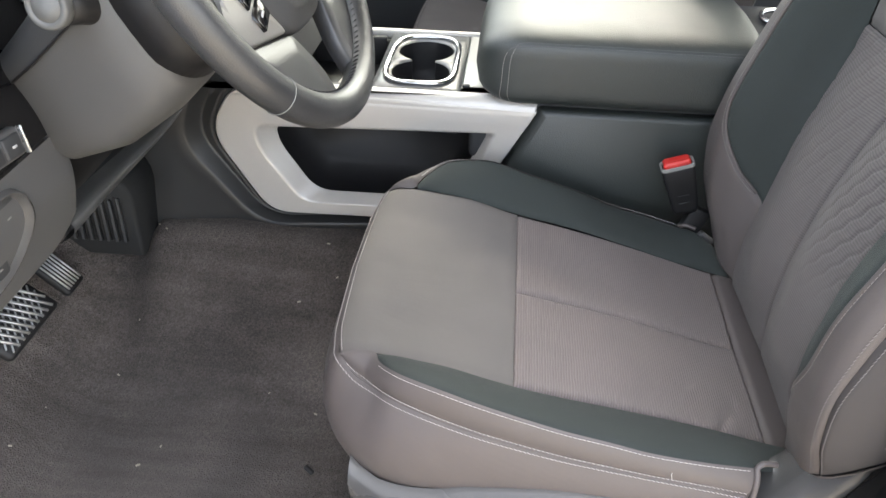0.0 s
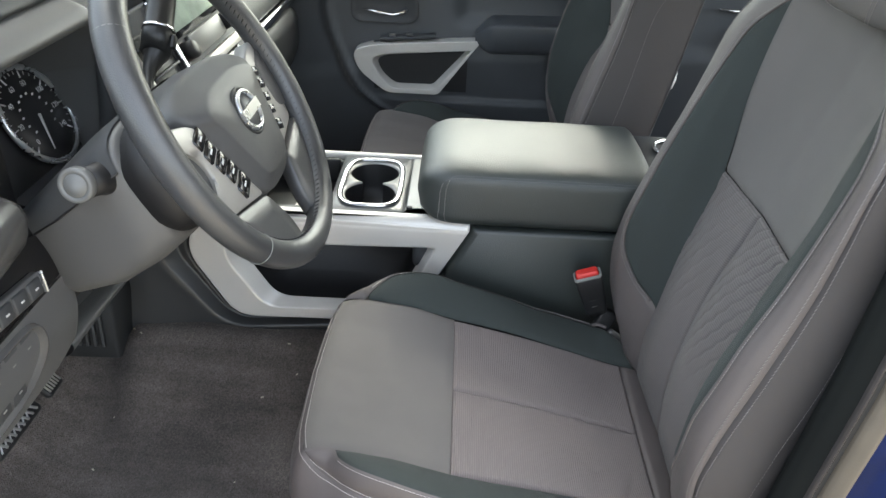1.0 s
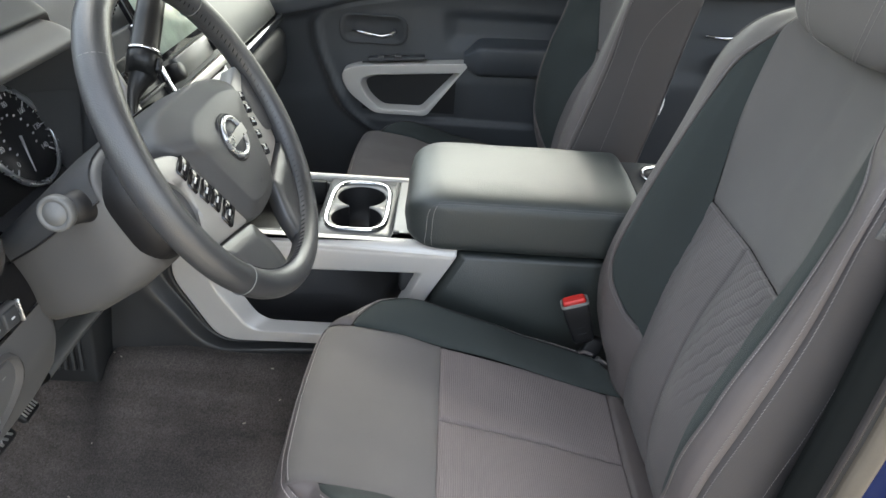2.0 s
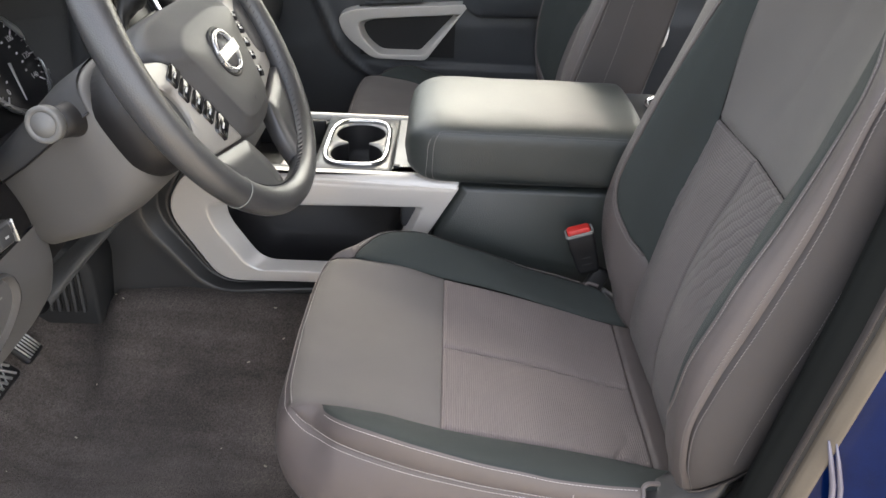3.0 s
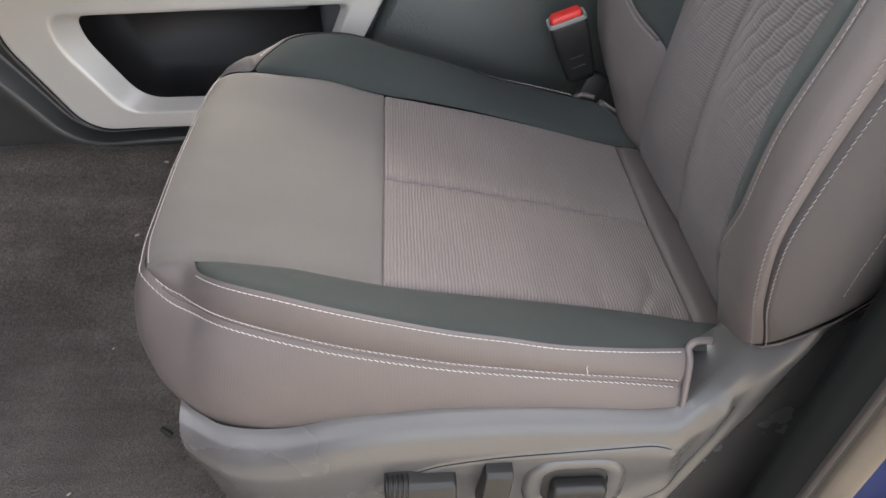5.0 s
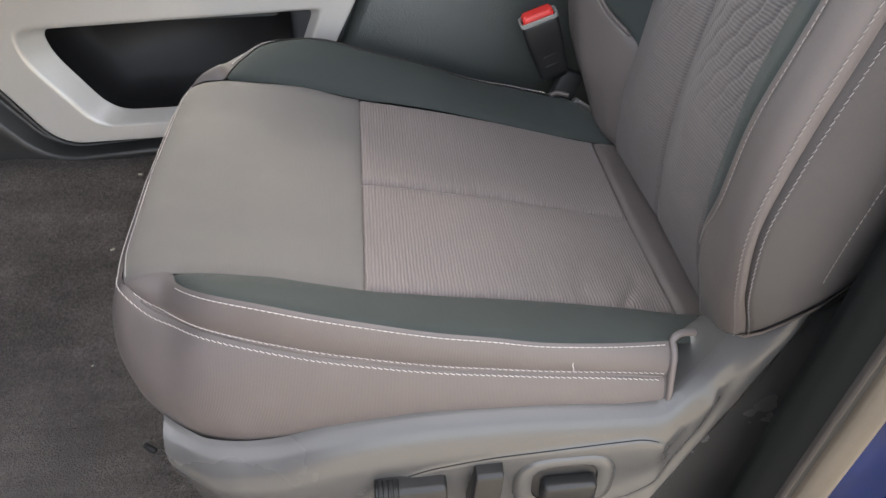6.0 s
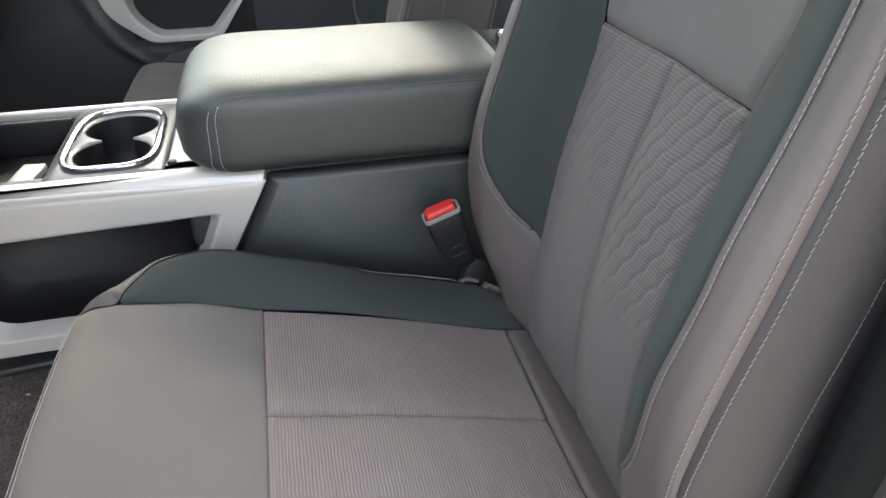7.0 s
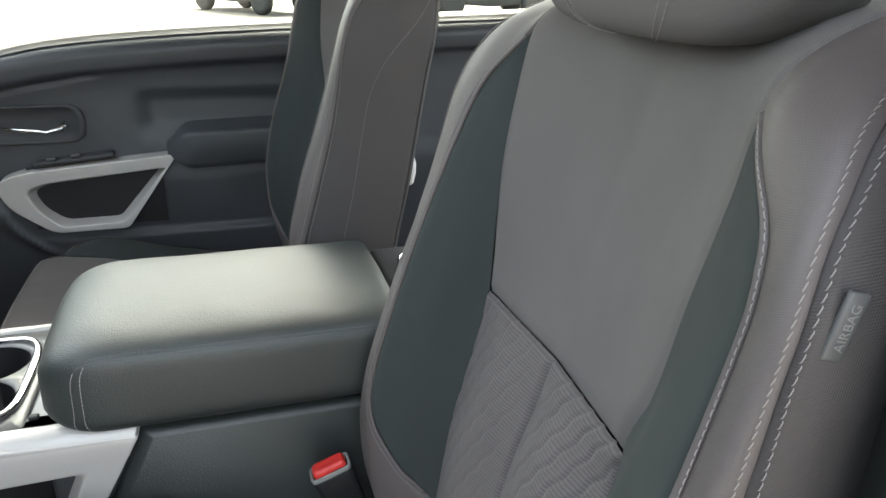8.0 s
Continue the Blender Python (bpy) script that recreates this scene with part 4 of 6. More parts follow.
def door_panel(name, x0, x1, label):
    root = thing(name, label, "car door", kind="structure")
    SILL = [(-0.9, 0.74), (-0.4, 0.79), (-0.3, 0.815), (-0.2, 0.843), (-0.1, 0.860), (0.1, 0.876), (0.4, 0.89), (1.6, 0.93)]
    RIM = [(0.30, -0.10), (0.42, -0.14), (0.45, -0.20), (0.50, -0.26), (0.58, -0.30), (0.66, -0.33), (0.71, -0.337), (0.745, -0.31), (0.775, -0.20), (0.80, -0.05)]
    def face(a, v):
        x = lerp(x0, x1, a)
        zs = interp(SILL, x)
        z = lerp(0.12, zs, v)
        d = zs - z
        y = PY + interp([(0, 0.040), (0.006, 0.016), (0.022, 0.0), (0.052, 0.003), (0.062, 0.026), (0.10, 0.030), (0.24, 0.022), (0.30, 0.012), (0.45, 0.01), (0.8, 0.02)], d)
        if x0 < 0:
            # the moulded edge that sweeps round the front of the panel
            front = x - interp(RIM, z)
            y += 0.016 * (1 - smooth(-0.012, 0.010, front)) * smooth(0.05, 0.08, d)
            y -= 0.008 * math.exp(-((front - 0.012) / 0.010) ** 2) * smooth(0.07, 0.10, d)
            # a scoop above the armrest
            y += 0.012 * smooth(0.0, 0.05, x) * smooth(0.66, 0.71, z) * (1 - smooth(0.745, 0.775, z))
            y -= 0.010 * (1 - smooth(0.47, 0.485, z)) * smooth(-0.22, -0.12, x)
        return Vector((x, y, z))
    part("door_panel", sheet(face, 110, 130), M_DOOR, root)
    # the sky's highlight along the ledge is put into its pale material
    part("window_ledge", sheet(lambda a, v: Vector((lerp(x0, x1, a), PY + lerp(0.030, 0.085, v), interp(SILL, lerp(x0, x1, a)) + 0.001 + 0.015 * smooth(0.2, 0.9, v))), 30, 4), M_TAN, root, "window ledge, sky highlight put into its pale colour")
    part("door_skin", sheet(lambda a, v: Vector((lerp(x0, x1, a), PY + 0.09, lerp(-0.25, interp(SILL, lerp(x0, x1, a)), v))), 10, 4), M_BLUE, root)
    part("window_frame", tube([(x0 + 0.02, PY + 0.06, interp(SILL, x0)), (x0 + 0.03, PY + 0.04, 1.47), (x1 - 0.03, PY + 0.04, 1.47), (x1 - 0.02, PY + 0.06, interp(SILL, x1))], 0.02, 8), M_BLACK, root)
    part("pane", sheet(lambda a, v: Vector((lerp(x0 + 0.03, x1 - 0.03, a), PY + lerp(0.062, 0.045, v), lerp(interp(SILL, lerp(x0, x1, a)) - 0.01, 1.47, v))), 6, 4), M_GLASS, root)
    return root


door = door_panel("door_1", -0.62, 0.42, "charcoal front passenger door panel with satin silver pull")
rear_door = door_panel("door_2", 0.50, 1.45, "charcoal rear passenger door panel with chrome handle")
tagged(part("pillar_passenger", tube([(0.46, PY + 0.03, 0.0), (0.46, PY + 0.03, 0.9), (0.52, PY + 0.0, 1.52)], 0.045, 12), M_BLACK), "dark passenger-side door pillar", "pillar", kind="structure")


def frame_loops(outer, lip, inner, ys, k=5):
    o, l, i = rounded(outer, k), rounded(lip, k), rounded(inner, k)
    y0, y1, y2, y3 = ys
    face = lambda q, y: [(lerp(p.x, l[n].x, q), y, lerp(p.y, l[n].y, q)) for n, p in enumerate(o)]
    side = lambda q, y: [(lerp(p.x, i[n].x, q), y, lerp(p.y, i[n].y, q)) for n, p in enumerate(l)]
    return [[(p.x, y0, p.y) for p in o], face(0.0, y1 + 0.003), face(0.012, y1 + 0.0008), face(0.03, y1), face(0.08, y1), face(0.88, y1), face(0.95, y1 + 0.0003), side(0.0, y2), side(0.15, lerp(y2, y3, 0.15)), side(0.9, lerp(y2, y3, 0.9)), side(1.0, y3)]


# the silver pull of the passenger door
pull = part("door_pull", loft(frame_loops(
    [(0.084, 0.648, 0.004), (-0.212, 0.624, 0.03), (-0.256, 0.606, 0.03), (-0.240, 0.556, 0.03), (-0.165, 0.498, 0.02), (-0.025, 0.498, 0.012)],
    [(0.060, 0.621, 0.006), (-0.172, 0.601, 0.02), (-0.204, 0.587, 0.015), (-0.186, 0.545, 0.02), (-0.148, 0.510, 0.015), (-0.034, 0.512, 0.010)],
    [(0.045, 0.615, 0.006), (-0.165, 0.594, 0.02), (-0.192, 0.582, 0.015), (-0.178, 0.547, 0.02), (-0.142, 0.518, 0.015), (-0.040, 0.519, 0.010)],
    (PY + 0.02, PY - 0.022, PY - 0.02, PY + 0.005))), M_SILVER, door, "satin silver door pull frame")
part("door_pocket", sheet(lambda a, v: Vector((lerp(-0.20, 0.05, a), PY + 0.004, lerp(0.50, 0.63, v))), 2, 2), M_BLACK, pull)
def rest_place(a, v):
    """The padded armrest of the door, tapering into the pull at its front."""
    x = lerp(0.066, 0.44, a)
    k = smooth(0.0, 0.13, a) ** 0.7
    d, z = interp([(0, 0.03), (0.12, 0.0), (0.28, -0.045), (0.34, -0.055), (0.5, -0.056), (0.75, -0.048), (0.88, -0.035), (1.0, 0.02)], v), interp([(0, 0.704), (0.15, 0.702), (0.3, 0.697), (0.4, 0.688), (0.6, 0.655), (0.75, 0.632), (0.85, 0.622), (1.0, 0.612)], v)
    return Vector((x, PY + d * lerp(0.35, 1.0, k), lerp(0.652, z, lerp(0.35, 1.0, k)) + 0.03 * (x - 0.1)))
part("door_armrest", sheet(rest_place, 40, 24), M_DOOR, door)
part("switch_panel", rbox((0.15, 0.03, 0.010), (-0.11, PY + 0.004, 0.643), 0.004, 2, (0, -5, 0)), M_PLASTIC, door)
for k in range(2):
    part("window_switch", rbox((0.018, 0.014, 0.006), (-0.15 + 0.045 * k, PY - 0.006, 0.648 + 0.004 * k), 0.002), M_GREY, door)
dish = rounded([(-0.255, 0.745, 0.03), (-0.255, 0.675, 0.03), (-0.09, 0.675, 0.03), (-0.09, 0.745, 0.03)], 6)
part("handle_dish", loft([[(-0.17 + (p.x + 0.17) * k, y, 0.71 + (p.y - 0.71) * k) for p in dish] for k, y in ((1.08, PY + 0.018), (1.0, PY + 0.014), (0.9, PY + 0.022), (0.5, PY + 0.028))], caps=(False, True)), M_PLASTIC, door)
part("door_handle", tube([(-0.225, PY + 0.0, 0.709), (-0.19, PY - 0.006, 0.705), (-0.15, PY - 0.006, 0.700), (-0.125, PY + 0.0, 0.704), (-0.115, PY + 0.01, 0.712)], [0.003, 0.004, 0.0045, 0.006, 0.008], 8), M_CHROME, door, "chrome inner door handle")
part("door_handle", tube([(0.68, PY + 0.0, 0.754), (0.72, PY - 0.006, 0.752), (0.77, PY - 0.006, 0.754)], 0.0045, 8), M_CHROME, rear_door, "chrome inner door handle")
part("door_armrest", rbox((0.5, 0.07, 0.07), (0.98, PY - 0.015, 0.68), 0.018), M_VINYL, rear_door)

# near side: the pillar behind the open door, its seals and the blue jamb
pillar = thing("pillar_driver", "driver-side door pillar with charcoal trim, seal and blue paint", "pillar", kind="structure")


def upright(pts, name, material, label="", n=24):
    """A tall strip that follows the pillar's lean, its section given in plan."""
    def at(a, v):
        z = lerp(-0.05, 1.52, a)
        k = v * (len(pts) - 1)
        i = min(len(pts) - 2, int(k))
        p, q = Vector(pts[i]), Vector(pts[i + 1])
        c = p.lerp(q, k - i)
        return Vector((c.x + 0.09 * (z - 0.46) - 0.003, c.y + 0.05 * max(0, z - 0.75), z))
    return part(name, sheet(at, n, (len(pts) - 1) * 3), material, pillar, label)


upright([(0.47, 0.445), (0.375, 0.425), (0.352, 0.408), (0.346, 0.395), (0.350, 0.384), (0.3595, 0.374)], "trim_panel", M_PILLAR, "charcoal pillar trim")
upright([(0.3595, 0.375), (0.3600, 0.3705), (0.3618, 0.3680), (0.3640, 0.3700), (0.3648, 0.3725)], "door_seal", M_SEAL, "dark grey rubber door seal")
# a flat black strip stands in for the shade in the seal's groove
upright([(0.3645, 0.3722), (0.3668, 0.3722), (0.3694, 0.3700)], "seal_groove", M_RUBBER)
upright([(0.3690, 0.3715), (0.3694, 0.3665), (0.3715, 0.3630), (0.3792, 0.3565), (0.3818, 0.3560), (0.3828, 0.3590)], "jamb_edge", M_FLANGE, "warm beige jamb flange")
upright([(0.3822, 0.3592), (0.400, 0.3580), (0.43, 0.350), (0.46, 0.337), (0.50, 0.315), (0.512, 0.30)], "jamb", M_BLUE, "blue painted jamb")
upright([(0.505, 0.305), (0.512, 0.292), (0.522, 0.289), (0.528, 0.296)], "door_edge", M_TAN, "pale edge of the rear door")
rear_left = thing("door_3", "blue rear door on the driver's side", "car door", kind="structure")
part("door_skin", sheet(lambda a, v: Vector((lerp(0.528, 1.5, a) + 0.09 * (lerp(-0.25, 0.9, v) - 0.55) * (1 - a), 0.29 - 0.02 * math.sin(3.1 * v), lerp(-0.25, 0.9, v))), 12, 16), M_BLUE, rear_left)
part("door_inner", sheet(lambda a, v: Vector((lerp(0.50, 1.5, a), 0.42, lerp(0.1, 0.9, v))), 4, 4), M_PLASTIC, rear_left)
part("striker", lathe([(0, 0.016), (0.006, 0.016), (0.008, 0.012), (0.02, 0.006)], (0.446, 0.343, 0.425), (-0.3, -1, 0), 20), M_CHROME, pillar, "round steel striker bolt")
STRIP = [(0.3850, 0.360, 0.622), (0.3905, 0.3545, 0.604), (0.400, 0.350, 0.575), (0.4150, 0.348, 0.515), (0.4185, 0.347, 0.45), (0.4190, 0.347, 0.405), (0.414, 0.348, 0.33), (0.40, 0.351, 0.22), (0.385, 0.353, 0.08)]
for dx, dy, r in ((0.0, 0.0, 0.0030), (0.0058, -0.0028, 0.0026)):
    part("weatherstrip", tube([Vector(p) + Vector((dx, dy, 0)) for p in STRIP], [r * 0.35, r * 0.75] + [r] * (len(STRIP) - 2), 8), M_SKY_STRIP, pillar, "rubber weatherstrip, reflected sky put into its lilac-grey colour")
part("sill", rbox((1.3, 0.10, 0.16), (-0.2, 0.37, 0.03), 0.02), M_PLASTIC, pillar)

# the driver's door, swung wide open ahead of the camera's stand
open_door = thing("door_4", "driver's door standing wide open, charcoal inside and blue outside", "car door", kind="structure")
HINGE, SWING = Vector((-0.76, 0.34, 0.0)), radians(-74)


def on_door(s, d, z):
    """A place on the open door: s along it from the hinge, d towards its outer face."""
    return HINGE + Vector((math.cos(SWING) * s + math.sin(SWING) * d, math.sin(SWING) * s - math.cos(SWING) * d, z))


part("door_panel", sheet(lambda a, v: on_door(lerp(0.02, 1.12, a), 0.03 * math.sin(math.pi * v) ** 0.5 - 0.05 * math.exp(-((v - 0.62) / 0.10) ** 2) * smooth(0.25, 0.45, a), lerp(0.02, 0.87, v)), 24, 24), M_PLASTIC, open_door)
part("door_skin", sheet(lambda a, v: on_door(lerp(0.0, 1.14, a), -0.10 - 0.03 * math.sin(math.pi * v), lerp(-0.05, 0.87, v)), 12, 12), M_BLUE, open_door)
for s in (0.0, 1.13):
    part("door_edge", sheet(lambda a, v: on_door(s, lerp(0.0, -0.10, v), lerp(-0.05, 0.87, a)), 6, 2), M_BLUE, open_door)
part("window_frame", tube([on_door(0.02, -0.05, 0.87), on_door(0.42, -0.05, 1.40), on_door(0.60, -0.05, 1.47), on_door(1.10, -0.05, 1.47), on_door(1.13, -0.05, 0.87)], 0.022, 8), M_BLACK, open_door)
part("pane", sheet(lambda a, v: on_door(lerp(lerp(0.04, 0.48, v), 1.10, a), -0.05, lerp(0.86, 1.46, v)), 6, 4), M_GLASS, open_door)

# ---- centre console ----
console = thing("centre_console", "charcoal centre console with silver trim and padded armrest", "console")
CY = 0.975
O = [(0.060, 0.543, 0.004), (-0.396, 0.556, 0.03), (-0.442, 0.480, 0.045), (-0.362, 0.336, 0.035), (-0.05, 0.342, 0.01)]
L = [(0.000, 0.503, 0.012), (-0.368, 0.492, 0.02), (-0.362, 0.450, 0.03), (-0.302, 0.361, 0.025), (-0.062, 0.363, 0.015)]
I = [(-0.014, 0.497, 0.012), (-0.342, 0.488, 0.02), (-0.338, 0.455, 0.02), (-0.287, 0.371, 0.03), (-0.068, 0.373, 0.015)]
part("side_trim", loft(frame_loops(O, L, I, (CY + 0.03, CY - 0.006, CY - 0.003, CY + 0.018), 7)), M_SILVER, console, "satin silver side trim frame")
inn = rounded(I, 7)
part("side_pocket", loft([[(p.x, CY + 0.016, p.y) for p in inn], [(p.x, CY + 0.03, p.y) for p in inn], [(-0.17 + (p.x + 0.17) * 0.96, CY + 0.10, 0.435 + (p.y - 0.435) * 0.95) for p in inn]], caps=(False, True)), M_BLACK, console, "dark open side pocket")
# the dark moulding round the silver frame: a gap, a hollow, a ridge, and the tunnel cover below
GAP = [(0.060, 0.549, 0.004), (-0.399, 0.561, 0.03), (-0.446, 0.480, 0.046), (-0.364, 0.3315, 0.036), (-0.05, 0.3375, 0.01)]
HOLLOW = [(0.060, 0.556, 0.004), (-0.420, 0.570, 0.03), (-0.470, 0.476, 0.046), (-0.374, 0.3235, 0.04), (-0.05, 0.329, 0.01)]
CROWN = [(0.060, 0.560, 0.004), (-0.440, 0.575, 0.03), (-0.494, 0.468, 0.05), (-0.382, 0.319, 0.045), (-0.05, 0.325, 0.01)]
SKIRT = [(0.060, 0.560, 0.004), (-0.455, 0.580, 0.03), (-0.513, 0.462, 0.05), (-0.390, 0.313, 0.05), (-0.05, 0.318, 0.01)]
HEM = [(0.060, 0.565, 0.004), (-0.54, 0.600, 0.03), (-0.62, 0.420, 0.05), (-0.52, 0.235, 0.03), (-0.05, 0.235, 0.01)]
mixed = lambda p, q, k: [tuple(lerp(a, b, k) for a, b in zip(s, t)) for s, t in zip(p, q)]
rings = [(O, 0.014), (mixed(O, GAP, 0.6), 0.014), (GAP, 0.0), (mixed(GAP, HOLLOW, 0.1), -0.004), (mixed(GAP, HOLLOW, 0.3), -0.002), (mixed(GAP, HOLLOW, 0.9), 0.009), (HOLLOW, 0.010), (mixed(HOLLOW, CROWN, 0.15), 0.006), (mixed(HOLLOW, CROWN, 0.8), -0.012), (CROWN, -0.015), (SKIRT, -0.014), (mixed(SKIRT, HEM, 0.15), -0.012), (HEM, -0.040)]
part("trim_surround", loft([[(p.x, CY + d + (0.055 * smooth(0.30, 0.45, p.y) if q is HEM else 0.0) + 0.03 * smooth(-0.12, -0.04, p.x), min(p.y, 0.556)) for p in rounded(q, 7)] for q, d in rings]), M_MOULD, console, "charcoal moulding with a soft ridge")
part("body", rbox((0.92, 0.13, 0.31), (0.01, 1.155, 0.33), 0.012), M_PLASTIC, console)
part("front_bulkhead", rbox((0.09, 0.24, 0.12), (-0.395, 1.10, 0.50), 0.012), M_PLASTIC, console)
part("hinge_block", rbox((0.46, 0.236, 0.10), (0.19, 1.105, 0.50), 0.01), M_PLASTIC, console)
part("far_side", rbox((0.9, 0.02, 0.32), (0.0, 1.232, 0.38), 0.006), M_PLASTIC, console)
pad = rounded([(0.062, 0.545, 0.004), (0.022, 0.46, 0.01), (-0.04, 0.32, 0.01), (0.46, 0.30, 0.01), (0.46, 0.545, 0.01)], 4)
part("side_panel", prism(pad, CY + 0.06, CY - 0.004, 0.014), M_VINYL, console, "black vinyl console side")
# top
rail = [(0.9680, 0.520), (0.9680, 0.5335), (0.9684, 0.5375), (0.9695, 0.5425), (0.9720, 0.5480), (0.9760, 0.5530), (0.9800, 0.5555), (0.9860, 0.5570), (0.9930, 0.5575), (0.9940, 0.5565), (0.9945, 0.545)]
part("top_rail", loft([[(x + 0.35 * (z - 0.545), y, z + 0.008 * smooth(0.0, -0.4, x) * (z < 0.54)) for y, z in rail] for x in [0.056 - 0.0225 * k for k in range(21)]], closed=False), M_SILVER, console)
part("top_rail", rbox((0.50, 0.014, 0.016), (-0.19, 1.232, 0.552), 0.005), M_SILVER, console)
CUP_MID = Vector((-0.123, 1.106))
deck = rounded([(-0.055, 0.990, 0.008), (-0.190, 0.990, 0.008), (-0.190, 1.224, 0.008), (-0.055, 1.224, 0.008)], 4)
ring = rounded([(-0.068, 1.010, 0.035), (-0.178, 1.010, 0.035), (-0.178, 1.200, 0.035), (-0.068, 1.200, 0.035)], 4)
part("cup_deck", loft([[(p.x, p.y, 0.49) for p in deck], [(p.x, p.y, 0.555) for p in deck], [(p.x, p.y, 0.557) for p in [CUP_MID + (p - CUP_MID) * 0.985 for p in deck]], [(p.x, p.y, 0.5575) for p in ring]]), M_GLOSSY, console)
CUPX, CUPY = -0.123, 1.105


def cup_outline(k, n=72):
    """Two round wells joined by a neck, as one outline."""
    out = []
    for i in range(n):
        th = 2 * math.pi * i / n
        dx, dy = math.cos(th), math.sin(th)
        best = 0.0
        for j in range(1, 220):
            r = j * 0.0005
            x, y = dx * r, dy * r
            inside = any(x * x + (y - c) ** 2 < 0.0455 ** 2 for c in (-0.0425, 0.0425)) or (abs(x) < 0.019 and abs(y) < 0.05)
            if inside:
                best = r
        out.append((CUPX + dx * best * k, CUPY + dy * best * k))
    return out


hole = cup_outline(1.0)
angles = [math.atan2(y - CUPY, x - CUPX) for x, y in hole]


def ring_at(q):
    dx, dy = math.cos(q), math.sin(q)
    r = ((abs(dx) / 0.054) ** 4 + (abs(dy) / 0.095) ** 4) ** -0.25
    return (CUPX + dx * r, CUPY + dy * r)


edge = [ring_at(q) for q in angles]
part("cup_ring", tube([(*ring_at(2 * math.pi * k / 72), 0.560) for k in range(72)], 0.0054, 12, True, 0.7), M_CHROME, console, "chrome ring round the cup wells")
part("cup_plate", loft([[(x, y, 0.552) for x, y in edge], [(x, y, 0.5585) for x, y in edge], [(x, y, 0.557) for x, y in cup_outline(1.02)], [(x, y, 0.554) for x, y in hole]]), M_SILVER_DIM, console, "silver plate round the cup wells")
part("cup_well", loft([[(x, y, 0.5545) for x, y in hole], [(x, y, 0.51) for x, y in cup_outline(0.97)], [(x, y, 0.487) for x, y in cup_outline(0.92)]], caps=(False, True)), M_BLACK, console, "dark double cup well")
part("front_tray", rbox((0.13, 0.215, 0.01), (-0.265, 1.105, 0.497), 0.003), M_BLACK, console)
for y in (0.996, 1.216):
    part("tray_wall", rbox((0.13, 0.012, 0.050), (-0.265, y, 0.5265), 0.003), M_BLACK, console)
part("tray_insert", rbox((0.030, 0.075, 0.012), (-0.246, 1.108, 0.512), 0.003, 3, (0, 0, -8)), M_SILVER, console)


part("top_plate", rbox((0.07, 0.245, 0.03), (-0.020, 1.105, 0.541), 0.004), M_SILVER_DIM, console)
part("lid_latch", rbox((0.010, 0.008, 0.005), (-0.048, 1.012, 0.558), 0.0015), M_BLACK, console)


# padded armrest lid
def arm(a, v):
    """A soft box: a runs along it, v round its section."""
    x = lerp(-0.034, 0.352, a)
    e = min(1.0, max(0.0, (x + 0.034) / 0.075))
    close = (1 - (1 - e) ** 2.4) ** 0.42
    e2 = min(1.0, (0.352 - x) / 0.02)
    close *= 0.9 + 0.1 * math.sqrt(max(0, 1 - (1 - e2) ** 2))
    th = 2 * math.pi * v
    pw = lambda q, n: math.copysign(abs(q) ** n, q)
    cy, cz = pw(math.cos(th), 0.30), pw(math.sin(th), 0.33)
    hy, hz = lerp(0.085, 0.134, close), lerp(0.006, 0.053, close)
    top = max(0.0, cz)
    z = 0.604 + hz * cz + 0.008 * top * (1 - cy * cy) * close
    z += 0.0012 * noise.noise((x * 16, cy * 3, cz * 2)) * top
    return Vector((x, 1.09 + hy * cy * (1 - 0.02 * cz), z))
lid = part("armrest_lid", sheet(arm, 64, 96), M_VINYL, console, "padded black vinyl armrest lid with stitched edge")
for off in (0.0, 0.11):
    pts, nor = [], []
    for k in range(70):
        a = interp([(0, 0.115 + off * 0.25), (10, 0.095 + off * 0.25), (18, 0.115 + off * 0.25), (24, 0.16), (69, 0.985)], k)
        th = math.pi + interp([(0, 0.8), (8, 0.35), (16, -0.12), (22, -0.36), (30, -0.42), (69, -0.40)], k) - off
        v = th / (2 * math.pi)
        p = arm(a, v)
        n = (arm(a + 0.004, v) - arm(a - 0.004, v)).cross(arm(a, v + 0.003) - arm(a, v - 0.003)).normalized()
        n = n if n.dot(p - Vector((p.x, 1.09, 0.60))) > 0 else -n
        pts.append(p + n * 0.0006)
        nor.append(n)
    part("stitching", stitches(pts[:20], nor[:20], r=0.00028), M_THREAD, lid, "pale thread")
    part("stitching", stitches(pts[19:], nor[19:], r=0.00035), M_STALK, lid, "grey thread")
part("rear_deck", rbox((0.13, 0.24, 0.10), (0.425, 1.10, 0.585), 0.012), M_PLASTIC, console)
part("rear_cup_ring", tube([(0.43 + 0.038 * math.cos(k * math.pi / 12), 1.14 + 0.04 * math.sin(k * math.pi / 12), 0.64) for k in range(24)], 0.004, 8, True), M_CHROME, console, "chrome rear cup ring")
part("rear_cup", lathe([(0, 0.036), (0.002, 0.036), (0.0025, 0.0)], (0.43, 1.14, 0.636), (0, 0, 1), 24), M_BLACK, console)

# seat buckle
buckle = thing("seat_buckle", "black seat belt buckle with red release button beside the seat", "seat belt buckle")
turn = (0, -20, 0)
BU = Vector((-math.sin(radians(20)), 0, math.cos(radians(20))))
BC = Vector((0.2825, 0.905, 0.433))


